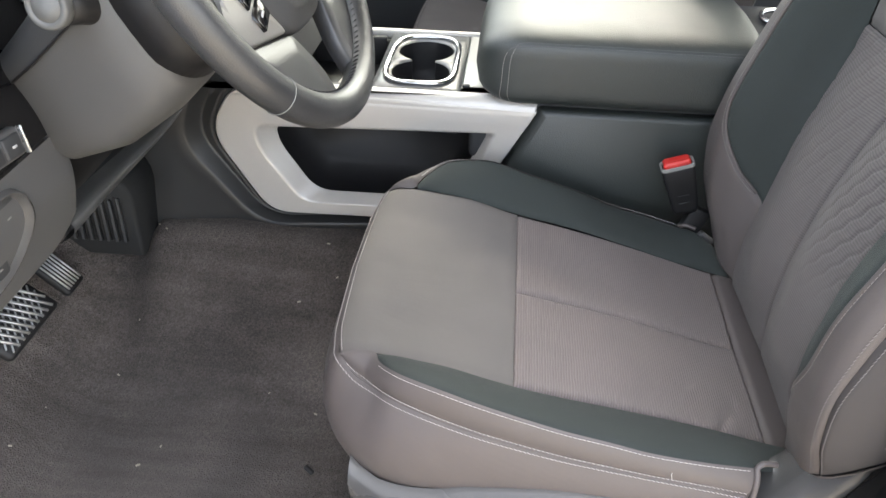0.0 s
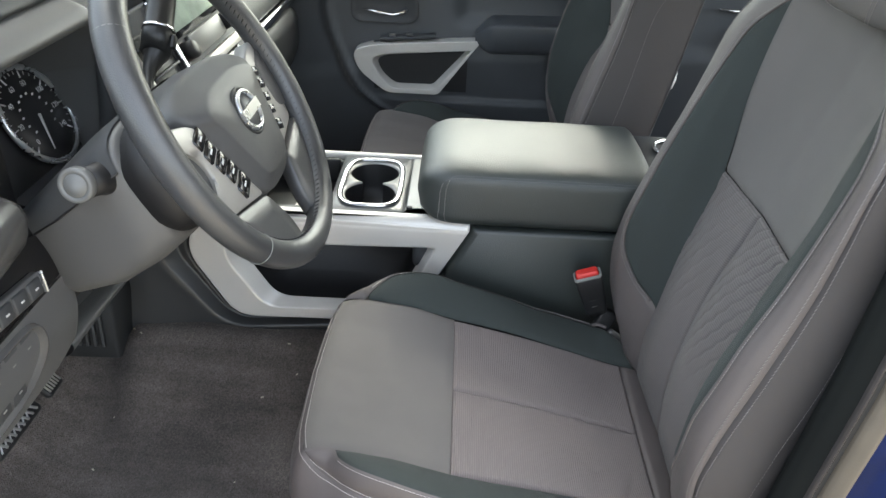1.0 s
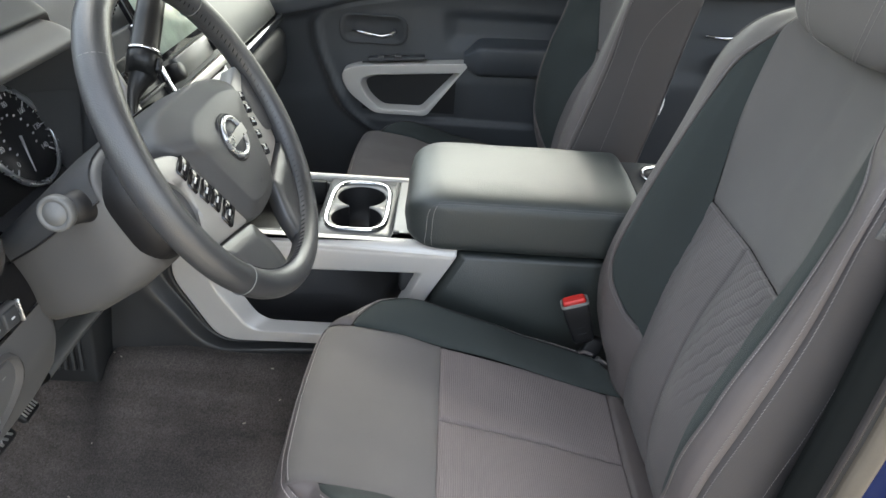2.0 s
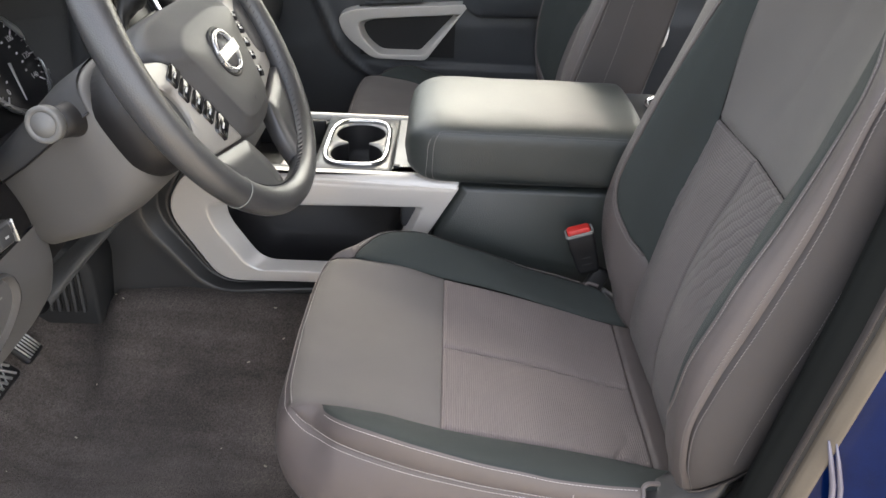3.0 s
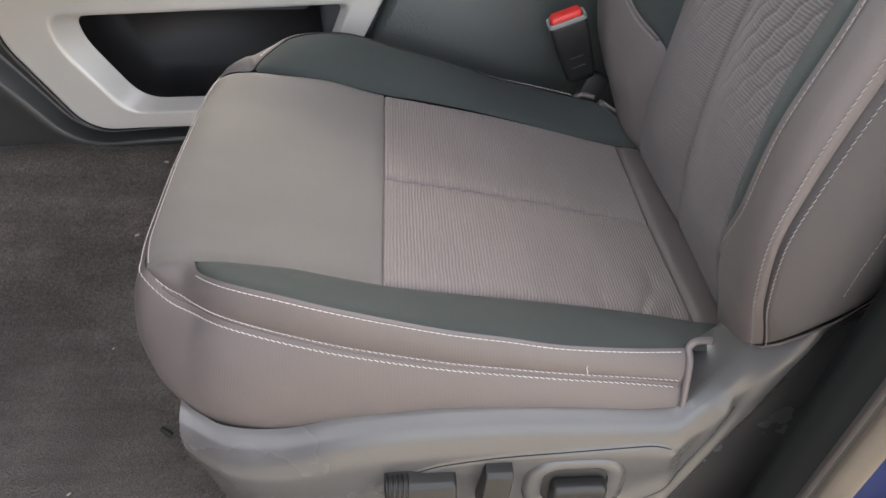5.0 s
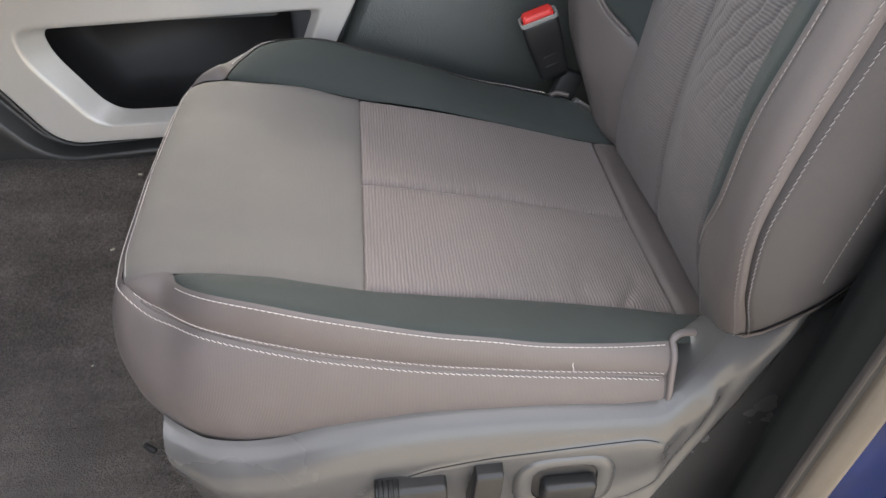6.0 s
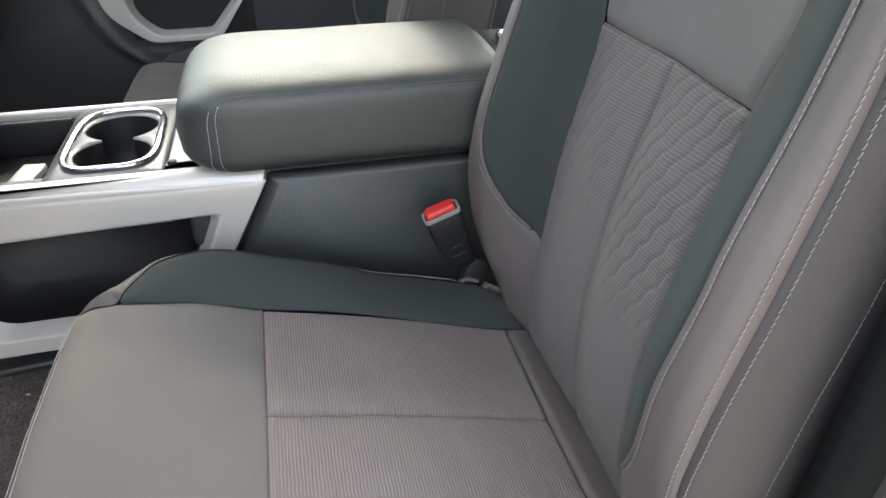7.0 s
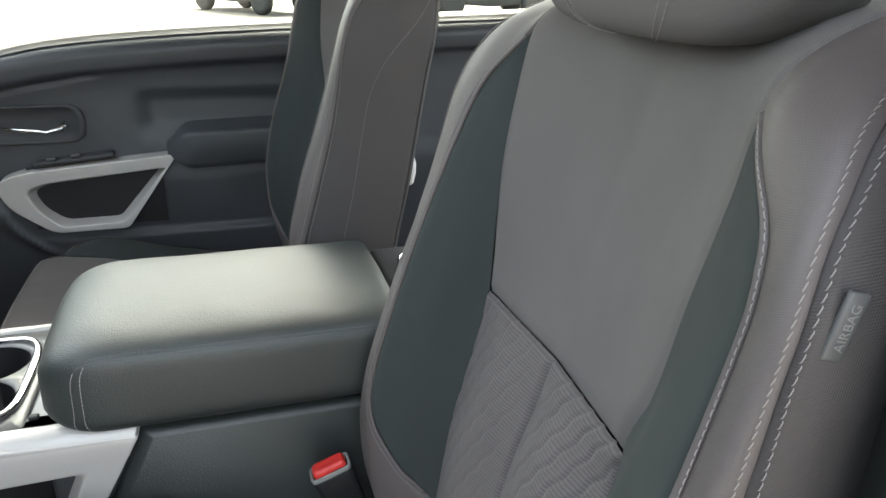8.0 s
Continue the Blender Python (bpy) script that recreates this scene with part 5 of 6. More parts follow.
def buckle_ring(d, hx, hy, r=0.006):
    """A soft rectangle round the buckle's axis at a height along it."""
    side = Vector((math.cos(radians(20)), 0, math.sin(radians(20))))
    return [BC + BU * d + side * p.x + Vector((0, p.y, 0)) for p in rounded([(-hx, -hy, r), (hx, -hy, r), (hx, hy, r), (-hx, hy, r)], 4)]


housing = part("housing", loft([buckle_ring(0.0, 0.016, 0.009), buckle_ring(0.008, 0.0185, 0.0105), buckle_ring(0.045, 0.021, 0.0115), buckle_ring(0.048, 0.0215, 0.012), buckle_ring(0.074, 0.0225, 0.0125), buckle_ring(0.078, 0.0215, 0.0115), buckle_ring(0.078, 0.0195, 0.0095), buckle_ring(0.066, 0.019, 0.009)], caps=(True, True)), M_BLACK, buckle, "black buckle housing")
part("collar", loft([buckle_ring(0.077, 0.0230, 0.0130), buckle_ring(0.0812, 0.0230, 0.0130), buckle_ring(0.0822, 0.0222, 0.0122), buckle_ring(0.081, 0.0200, 0.0102), buckle_ring(0.074, 0.0195, 0.0098)]), M_PALE, buckle, "pale grey collar round the button")
part("release_button", loft([buckle_ring(0.070, 0.0188, 0.0092, 0.004), buckle_ring(0.0850, 0.0186, 0.009, 0.004), buckle_ring(0.0882, 0.0165, 0.007, 0.004), buckle_ring(0.0870, 0.010, 0.004, 0.003)], caps=(True, True)), M_RED, buckle, "red release button")
for d in (0.020, 0.033):
    part("housing_slot", rbox((0.016, 0.004, 0.0022), BC + BU * d + Vector((0.0, -0.0098, 0)), 0.0008, 1, turn), M_BLACK, housing)
part("stalk", rbox((0.03, 0.016, 0.08), (0.292, 0.905, 0.40), 0.004, 2, (0, 20, 0)), M_BLACK, buckle)
part("sleeve", rbox((0.030, 0.012, 0.055), (0.306, 0.895, 0.375), 0.004, 3, (0, 35, 0)), M_GREY, buckle, "grey plastic stalk sleeve")

# ---- steering wheel ----
wheel = thing("steering_wheel", "leather steering wheel with silver switch bezels", "steering wheel")
WC, WA, WR = Vector((-0.236, 0.693, 0.849)), radians(28.8), 0.185
WN = Vector((math.cos(WA), 0, math.sin(WA)))
WU = Vector((-math.sin(WA), 0, math.cos(WA)))
WS = Vector((0, 1, 0))


def wp(s, u, d=0.0):
    """A place on the wheel: s to its right, u up the wheel, d towards the driver."""
    return WC + WS * s + WU * u + WN * d


N = 96
part("rim", tube([wp(WR * math.sin(2 * math.pi * k / N), WR * math.cos(2 * math.pi * k / N)) for k in range(N)], [0.0165 + 0.0012 * max(0, math.cos(2 * (2 * math.pi * k / N) + 2.2)) for k in range(N)], 18, True), M_LEATHER, wheel, "dark grey leather rim with stitched inside")
for ang in (46, 130, 230, 314):
    th = radians(ang)
    c, t = wp(WR * math.sin(th), WR * math.cos(th)), (WS * math.cos(th) - WU * math.sin(th))
    rd = WS * math.sin(th) + WU * math.cos(th)
    part("rim_seam", tube([c + (rd * math.cos(q) + WN * math.sin(q)) * 0.0170 for q in [k * math.pi / 10 for k in range(20)]], 0.0005, 6, True), M_PALE, wheel)
lace = [wp((WR - 0.0155) * math.sin(q), (WR - 0.0155) * math.cos(q), 0.005) for q in [radians(d) for d in range(0, 360, 3)]]
part("lacing", stitches(lace + [lace[0]], [(WC - p).normalized() for p in lace] + [(WC - lace[0]).normalized()], length=0.004, gap=0.004, r=0.0011, slant=0.003), M_BLACK, wheel, "black thread lacing")


def hub_face(k, d, dy=0.0):
    half = [(0.0, 0.056, 0.03), (0.06, 0.055, 0.02), (0.094, 0.046, 0.025), (0.112, 0.036, 0.016), (0.110, 0.022, 0.012), (0.101, 0.010, 0.015), (0.080, -0.045, 0.03), (0.060, -0.092, 0.012), (0.03, -0.102, 0.02)]
    pts = rounded(half + [(-x, y, r) for x, y, r in half[:0:-1]], 5)
    out = []
    for p in pts:
        x, y = p.x * k, -0.03 + (p.y + 0.03) * k + dy
        out.append(wp(x, y, max(d, -0.05 + 0.03 * smooth(0.09, 0.13, abs(x))) - 0.010 * smooth(0.09, 0.16, abs(x)) - 0.018 * smooth(0.018, 0.056, y)))
    return out


part("airbag_cover", loft([hub_face(1.0, -0.05), hub_face(1.0, -0.004), hub_face(0.985, 0.001), hub_face(0.95, 0.0035), hub_face(0.80, 0.008), hub_face(0.765, 0.0115), hub_face(0.73, 0.0128), hub_face(0.4, 0.014), hub_face(0.1, 0.0142)], caps=(True, True)), M_COVER, wheel, "charcoal airbag cover")
EU, ED = -0.012, 0.0145
part("emblem", tube([wp(0.0255 * math.sin(q), EU + 0.0225 * math.cos(q), ED + 0.001) for q in [k * math.pi / 16 for k in range(32)]], 0.0032, 8, True), M_EMBLEM, wheel, "plain chrome ring and bar")
part("emblem_bar", loft([[wp(a * 0.0285, EU + b * 0.0062, ED + d) for a, b in ((-1, -1), (1, -1), (1, 1), (-1, 1))] for d in (0.0, 0.0045)], caps=(True, True)), M_EMBLEM, wheel, flat=True)
# a black ring added in place of the shade round the recessed emblem
part("emblem_groove", tube([wp(0.0305 * math.sin(q), EU + 0.0275 * math.cos(q), ED - 0.0012) for q in [k * math.pi / 16 for k in range(32)]], 0.0022, 8, True), M_BLACK, wheel)
part("emblem_plate", lathe([(0, 0.0215), (0.0015, 0.0215), (0.0018, 0.0)], wp(0, EU, ED - 0.001), WN, 32), M_GREY, wheel)
for k in range(3):
    part("airbag_mark", tube([wp(-0.010 + 0.004 * k, -0.066 - 0.003 * k, 0.0125), wp(0.004 + 0.004 * k, -0.058 - 0.003 * k, 0.0125)], 0.0012, 5), M_PLASTIC, wheel)


def plate(outline, d0, d1, name, material, label="", parent=None, round_to=0.004):
    """A slab over the wheel's plane with a softened rim."""
    c = sum(outline, Vector((0, 0))) / len(outline)
    def lp(k, d):
        return [wp(*(c + (p - c) * k), d) for p in outline]
    return part(name, loft([lp(1.0, d0), lp(1.0, d1 - round_to), lp(0.985, d1 - round_to * 0.4), lp(0.95, d1), lp(0.5, d1 + 0.001)], caps=(True, True)), material, parent or wheel, label)


for sg in (-1, 1):
    sink = 0.006 if sg > 0 else 0.0
    bez = plate(rounded([(sg * 0.166, 0.038, 0.006), (sg * 0.119, 0.025, 0.01), (sg * 0.100, 0.012, 0.012), (sg * 0.080, -0.045, 0.02), (sg * 0.060, -0.091, 0.004), (sg * 0.149, -0.073, 0.006), (sg * 0.157, -0.052, 0.008), (sg * 0.138, -0.040, 0.02), (sg * 0.134, -0.015, 0.02), (sg * 0.152, 0.012, 0.015), (sg * 0.166, 0.022, 0.006)], 5), -0.02 - sink, 0.001 - sink, "switch_bezel", M_BEZEL, "warm silver steering wheel switch bezel", round_to=0.003)
    plate(rounded([(sg * 0.128, 0.008, 0.015), (sg * 0.172, 0.030, 0.015), (sg * 0.172, -0.060, 0.02), (sg * 0.130, -0.052, 0.015)], 4), -0.022, -0.004, "thumb_rest", M_COVER)
    for k, (p, q) in enumerate(((0.115, 0.006), (0.1125, -0.011), (0.1045, -0.0275), (0.097, -0.043), (0.091, -0.063))):
        hw, hh = (0.0138, 0.0077) if k < 4 else (0.0155, 0.0095)
        if sg > 0:
            hw, hh, p = hw * 0.6, hh * 0.8, p + 0.006
        ax, ay = Vector((0.95, -0.31 * sg)), Vector((0.31 * sg, 0.95))
        c = Vector((sg * p, q))
        btn = part("button", loft([[wp(*(c + ax * (a * hw * f) + ay * (b * hh * f)), d) for a, b in ((-1, -0.8), (-0.8, -1), (0.8, -1), (1, -0.8), (1, 0.8), (0.8, 1), (-0.8, 1), (-1, 0.8))] for f, d in ((1, -0.006 - sink), (1, 0.0030 - sink), (0.85, 0.0042 - sink))], caps=(True, True)), M_GLOSS, bez)
        part("button_mark", loft([[wp(*(c + ax * (a * 0.0045) + ay * (b * 0.0012)), d) for a, b in ((-1, -1), (1, -1), (1, 1), (-1, 1))] for d in (0.0036 - sink, 0.0046 - sink)], caps=(True, True)), M_PRINT, btn)
    plate(rounded([(sg * 0.056, -0.094, 0.006), (sg * 0.150, -0.074, 0.006), (sg * 0.130, -0.135, 0.01), (sg * 0.085, -0.170, 0.01), (sg * 0.036, -0.182, 0.01), (sg * 0.034, -0.140, 0.02)], 5), -0.016, 0.001, "lower_spoke", M_LEATHER, round_to=0.006)

# ---- steering column ----
column = thing("steering_column", "dark grey steering column cover with stalks", "steering column")


def shroud(hw, top, bottom, d, n=0.45):
    """A section of the column's cover: a soft rectangle."""
    pw = lambda q, e: math.copysign(abs(q) ** e, q)
    mid, hz = (top + bottom) / 2, (top - bottom) / 2
    return [wp(hw * pw(math.cos(q), n), mid + hz * pw(math.sin(q), n), d) for q in [k * math.pi / 24 for k in range(48)]]


part("collar", loft([shroud(0.085, 0.03, -0.07, -0.03, 0.8), shroud(0.112, 0.040, -0.085, -0.040, 0.75), shroud(0.125, 0.046, -0.092, -0.06, 0.7), shroud(0.127, 0.050, -0.094, -0.09, 0.65)], caps=(True, True)), M_BLACK, column)
part("shroud", loft([shroud(0.118, 0.046, -0.085, -0.085), shroud(0.125, 0.052, -0.094, -0.090), shroud(0.122, 0.046, -0.108, -0.14), shroud(0.112, 0.030, -0.115, -0.20, 0.4), shroud(0.100, 0.014, -0.105, -0.262, 0.35), shroud(0.094, 0.010, -0.098, -0.27, 0.35)], caps=(True, True)), M_GREY, column, "smooth dark grey column shroud")
def upper_shell(hw, top, bottom, d, n=0.45):
    """The upper half of a section of the column's cover, standing a little proud."""
    pw = lambda q, e: math.copysign(abs(q) ** e, q)
    mid, hz = (top + bottom) / 2, (top - bottom) / 2
    return [wp((hw + 0.0022) * pw(math.cos(q), n), mid + (hz + 0.0022) * pw(math.sin(q), n), d) for q in [radians(11 + 158 * k / 30) for k in range(31)]]


shell = part("shroud_upper", loft([upper_shell(0.126, 0.052, -0.094, -0.0905), upper_shell(0.122, 0.046, -0.108, -0.14), upper_shell(0.112, 0.030, -0.115, -0.20, 0.4), upper_shell(0.100, 0.014, -0.105, -0.262, 0.35)], closed=False), M_PLASTIC, column, "darker upper half of the column cover")
for end in (0, -1):
    rows = [(0.126, 0.052, -0.094, -0.0905), (0.122, 0.046, -0.108, -0.14), (0.112, 0.030, -0.115, -0.20, 0.4), (0.100, 0.014, -0.105, -0.262, 0.35)]
    part("shell_joint", tube([upper_shell(*r)[end] for r in rows], 0.0012, 6), M_BLACK, shell)
stalk = part("light_stalk", tube([(-0.335, 0.620, 0.802), (-0.340, 0.590, 0.805), (-0.347, 0.566, 0.809), (-0.353, 0.550, 0.812)], [0.026, 0.0225, 0.0165, 0.0160], 24), M_BLACK, column, "turn signal stalk with round grey end")
part("stalk_cap", lathe([(0, 0.0165), (0.003, 0.0185), (0.0115, 0.0185), (0.0130, 0.0172), (0.0130, 0.0135), (0.0117, 0.0130), (0.0117, 0.0122), (0.0130, 0.0117), (0.0130, 0.0)], (-0.354, 0.551, 0.8125), (-0.06, -1, 0.20), 36), M_STALK, stalk)
lever = part("gear_lever", tube([(-0.370, 0.785, 0.800), (-0.386, 0.815, 0.819), (-0.39, 0.835, 0.836), (-0.39, 0.862, 0.850), (-0.39, 0.8645, 0.8515), (-0.39, 0.867, 0.853), (-0.39, 0.886, 0.876), (-0.39, 0.8875, 0.8785), (-0.39, 0.920, 0.917), (-0.39, 0.955, 0.958), (-0.39, 0.957, 0.960)], [0.006, 0.006, 0.0080, 0.0150, 0.0175, 0.0205, 0.0210, 0.0195, 0.0185, 0.0175, 0.012], 16), M_SWITCH, column, "black column gear lever")
LA = (Vector((0, 0.920, 0.917)) - Vector((0, 0.8875, 0.8785))).normalized()
LS = Vector((0.0, -LA.z, LA.y))
part("lever_ring", tube([Vector((-0.39, 0.888, 0.879)) + (Vector((1, 0, 0)) * math.cos(q) + LS * math.sin(q)) * 0.0212 for q in [k * math.pi / 12 for k in range(24)]], 0.0022, 6, True), M_CHROME, lever)
part("lever_button", rbox((0.006, 0.020, 0.012), (-0.3665, 0.876, 0.866), 0.002, 2, (45, 0, 0)), M_BLACK, lever)
for k in range(3):
    part("lever_mark", rbox((0.001, 0.0075, 0.0022), (-0.3725, 0.905 + 0.010 * k, 0.897 + 0.012 * k), 0.0003, 1, (50, 0, 0)), M_PRINT, lever)

# ---- dashboard ----
dash = thing("dashboard", "charcoal dashboard with instrument hood and touch screen", "dashboard")


def swept(table, y0, y1, name, material, label="", na=60, nb=10, end=0.0):
    """A long moulding: a side outline of (x, z) carried along y, its ends rolled back a little."""
    ts = [k / (len(table) - 1) for k in range(len(table))]
    tx, tz = [(t, p[0]) for t, p in zip(ts, table)], [(t, p[1]) for t, p in zip(ts, table)]
    def at(a, v):
        e = end * (max(0.0, abs(2 * v - 1) - 0.85) / 0.15) ** 2
        return Vector((interp(tx, a) - e, lerp(y0, y1, v), interp(tz, a) - 0.4 * e))
    return part(name, sheet(at, na, nb), material, dash, label)


swept([(-0.98, 0.90), (-0.80, 0.915), (-0.62, 0.925), (-0.54, 0.925), (-0.500, 0.915), (-0.475, 0.895), (-0.465, 0.875)], 0.88, 1.30, "dash_top", M_PLASTIC, "grained dash top")
swept([(-0.98, 0.90), (-0.70, 0.925), (-0.58, 0.92), (-0.52, 0.90), (-0.47, 0.855), (-0.43, 0.795), (-0.410, 0.750), (-0.416, 0.742)], 1.29, 1.80, "passenger_pad", M_PAD, "padded dash face, windscreen sheen put into its grey", end=0.05)
swept([(-0.412, 0.722), (-0.398, 0.715), (-0.385, 0.69), (-0.385, 0.64), (-0.41, 0.57), (-0.46, 0.51), (-0.60, 0.48)], 1.24, 1.80, "glove_box", M_PLASTIC, end=0.04)
part("dash_strip", rbox((0.016, 0.50, 0.022), (-0.405, 1.535, 0.732), 0.006), M_CHROME, dash, "bright chrome dash strip")
part("dash_end", rbox((0.45, 0.03, 0.45), (-0.70, 1.80, 0.70), 0.02), M_PLASTIC, dash)
# instrument hood: an upper pad and a thinner brow under it
HOOD = [(-0.85, 0.93), (-0.62, 0.965), (-0.53, 0.965), (-0.49, 0.952), (-0.478, 0.940), (-0.485, 0.932)]
BROW = [(-0.52, 0.938), (-0.47, 0.932), (-0.448, 0.922), (-0.440, 0.912), (-0.448, 0.902), (-0.50, 0.893), (-0.57, 0.875)]


def hood_part(table, y0, y1, name, material, drop):
    ts = [k / (len(table) - 1) for k in range(len(table))]
    tx, tz = [(t, p[0]) for t, p in zip(ts, table)], [(t, p[1]) for t, p in zip(ts, table)]
    def at(a, v):
        e = max(0.0, (abs(2 * v - 1) - 0.72) / 0.28)
        return Vector((interp(tx, a) - 0.03 * e ** 2, lerp(y0, y1, v), interp(tz, a) - drop * e ** 2.4))
    return part(name, sheet(at, 40, 50), material, dash)


hood_part(HOOD, 0.44, 0.875, "instrument_hood", M_PLASTIC, 0.05)
hood_part(BROW, 0.46, 0.865, "hood_brow", M_GREY, 0.07)
part("hood_side", sheet(lambda a, v: Vector((lerp(-0.445, -0.575, a) - 0.03 * (1 - v), 0.862 + 0.012 * math.sin(math.pi * v), lerp(0.66, 0.885, v) + 0.01 * a)), 10, 16), M_GREY, dash)
part("hood_side_rim", tube([(-0.452, 0.850, 0.872), (-0.463, 0.866, 0.83), (-0.473, 0.872, 0.77), (-0.482, 0.868, 0.70), (-0.488, 0.86, 0.65)], 0.013, 10), M_PLASTIC, dash)
GN = Vector((0.9, 0, 0.43)).normalized()
GU = Vector((-0.43, 0, 0.9)).normalized()
GY = Vector((0, 1, 0))
corner = ((0.48, -0.11), (0.87, -0.11), (0.87, 0.14), (0.48, 0.14))
part("gauge_panel", loft([[Vector((x, 0, 0.78)) + GU * u + GY * y for y, u in corner] for x in (-0.556, -0.58)], caps=(True, True)), M_GREY, dash)


for gy, gname in ((0.812, "speedometer"), (0.625, "rev_counter")):
    gc = Vector((-0.545, gy, 0.776))
    g = part(gname, lathe([(0, 0.066), (0.002, 0.064), (0.003, 0.0)], gc, GN, 48), M_DIAL_HAZE, dash, "round black dial with pale numbers")
    part("dial_rim", tube([gc + GN * 0.004 + (GU * math.cos(q) + GY * math.sin(q)) * 0.067 for q in [k * math.pi / 24 for k in range(48)]], 0.0042, 8, True), M_EMBLEM, g)
    for k in range(29):
        q = radians(-130 + k * 260 / 28)
        d0 = GU * math.cos(q) + GY * math.sin(q)
        part("tick", tube([gc + GN * 0.0035 + d0 * (0.057 if k % 4 else 0.052), gc + GN * 0.0035 + d0 * 0.0615], 0.0007 if k % 4 else 0.0011, 4), M_PRINT, g)
    if gname == "speedometer":
        for k in range(8):
            q = radians(-130 + k * 260 / 7)
            lettering(str(20 * k), 0.0105, gc + GN * 0.0036 + (GU * math.cos(q) + GY * math.sin(q)) * 0.044, GY, GU, g, "number", M_PRINT)
        for k in range(12):
            q = radians(-125 + k * 250 / 11)
            part("small_mark", rbox((0.001, 0.004, 0.003), gc + GN * 0.0036 + (GU * math.cos(q) + GY * math.sin(q)) * 0.030, 0.0003, 1), M_PRINT, g)
    q = radians(-160)
    part("needle", tube([gc + GN * 0.006, gc + GN * 0.006 + (GU * math.cos(q) + GY * math.sin(q)) * 0.050], [0.0020, 0.0008], 6), M_PRINT, g)
# driver's lower dash
def knee_at(y, z):
    """How far back the knee panel stands at a height."""
    return -0.428 - 0.9 * max(0.0, 0.62 - z) ** 1.45 - 0.10 * smooth(0.605, 0.655, y) ** 1.5


def knee_foot(y):
    return 0.548 + 0.03 * smooth(0.56, 0.645, y)


def knee_place(a, v):
    y = lerp(0.36, 0.645, a)
    z = lerp(knee_foot(y), 0.668, v)
    return Vector((knee_at(y, z), y, z))


knee = part("knee_panel", sheet(knee_place, 40, 30), M_GREY, dash, "dark grey knee panel")
part("panel_edge", tube([(knee_at(y, knee_foot(y)) - 0.006, y, knee_foot(y) + 0.001) for y in [0.36 + 0.014 * k for k in range(21)]], 0.006, 8), M_GREY, knee)
dish = rounded([(0.40, 0.662, 0.02), (0.522, 0.658, 0.03), (0.532, 0.618, 0.04), (0.485, 0.578, 0.03), (0.40, 0.575, 0.02)], 6)
mid = sum(dish, Vector((0, 0))) / len(dish)
part("release_dish", loft([[(knee_at(*q) + d, *q) for q in [mid + (p - mid) * k for p in dish]] for k, d in ((1.06, -0.004), (1.0, 0.007), (0.95, 0.007), (0.86, -0.006), (0.3, -0.007))], caps=(False, True)), M_VALANCE, knee, "recessed hood release dish")
for y in (0.443, 0.473, 0.503):
    for z in (0.638, 0.601):
        if y < 0.49 or z > 0.62:
            cell = part("blank_switch", rbox((0.005, 0.026, 0.032), (knee_at(y, z) - 0.003, y, z), 0.0015, 2, (0, 4, 0)), M_PLASTIC, knee)
            part("cell_mark", rbox((0.001, 0.006, 0.002), (knee_at(y, z) - 0.0002, y, z - 0.006), 0.0003, 1, (0, 4, 0)), M_PALE, cell)
def band_place(a, v):
    y = lerp(0.36, 0.640, a)
    return Vector((-0.430 - 0.025 * v * v - 0.09 * smooth(0.605, 0.655, y) ** 1.5, y, lerp(0.670, 0.742, v)))
part("switch_band", sheet(band_place, 24, 10), M_GLOSS, dash, "gloss black switch band")
bank = part("switch_bank", rbox((0.012, 0.088, 0.027), (-0.431, 0.508, 0.6905), 0.004, 3, (-5, -8, 0)), M_GREY, dash, "row of grey dash switches")
for k in range(3):
    part("dash_switch", rbox((0.006, 0.024, 0.020), (-0.4255, 0.480 + 0.0275 * k, 0.6935 - 0.0026 * k), 0.002, 2, (-5, -8, 0)), M_PLASTIC, bank)
    part("switch_mark", rbox((0.001, 0.006, 0.0022), (-0.4220, 0.480 + 0.0275 * k, 0.6935 - 0.0026 * k), 0.0003, 1, (-5, -8, 0)), M_PRINT, bank)
part("bank_end", rbox((0.006, 0.0025, 0.027), (-0.4245, 0.552, 0.6870), 0.002, 2, (-5, -8, 0)), M_EMBLEM, bank)
part("side_vent_housing", rbox((0.10, 0.20, 0.065), (-0.445, 0.452, 0.778), 0.026, 4, (-6, 10, 12)), M_VALANCE, dash, "grey side air vent housing")
part("column_recess", rbox((0.05, 0.16, 0.13), (-0.525, 0.585, 0.755), 0.01, 2), M_BLACK, dash)
part("dash_lower_pad", rbox((0.10, 0.40, 0.045), (-0.535, 0.68, 0.692), 0.015, 3, (0, 20, 0)), M_PLASTIC, dash)
part("left_pad", rbox((0.24, 0.16, 0.16), (-0.62, 0.42, 0.86), 0.03), M_PLASTIC, dash)
part("under_dash", sheet(lambda a, v: Vector((lerp(-0.52, -0.60, v) - 0.02 * a, lerp(0.36, 0.97, a), lerp(0.50, 0.72, v))), 10, 8), M_BLACK, dash)
LIP = [(0.0, (-0.452, 0.608, 0.557), (-0.475, 0.612, 0.520)), (0.35, (-0.445, 0.727, 0.556), (-0.480, 0.735, 0.520)), (0.7, (-0.418, 0.85, 0.575), (-0.485, 0.86, 0.528)), (1.0, (-0.420, 0.985, 0.590), (-0.48, 0.985, 0.54))]
def lip_place(a, v):
    up = Vector([interp([(k[0], k[1][n]) for k in LIP], a) for n in range(3)])
    lo = Vector([interp([(k[0], k[2][n]) for k in LIP], a) for n in range(3)])
    return lo.lerp(up, v) + Vector((0.012 * math.sin(math.pi * v), 0, 0)) + Vector((-0.03, 0, -0.004)) * max(0, (v - 0.85) / 0.15)
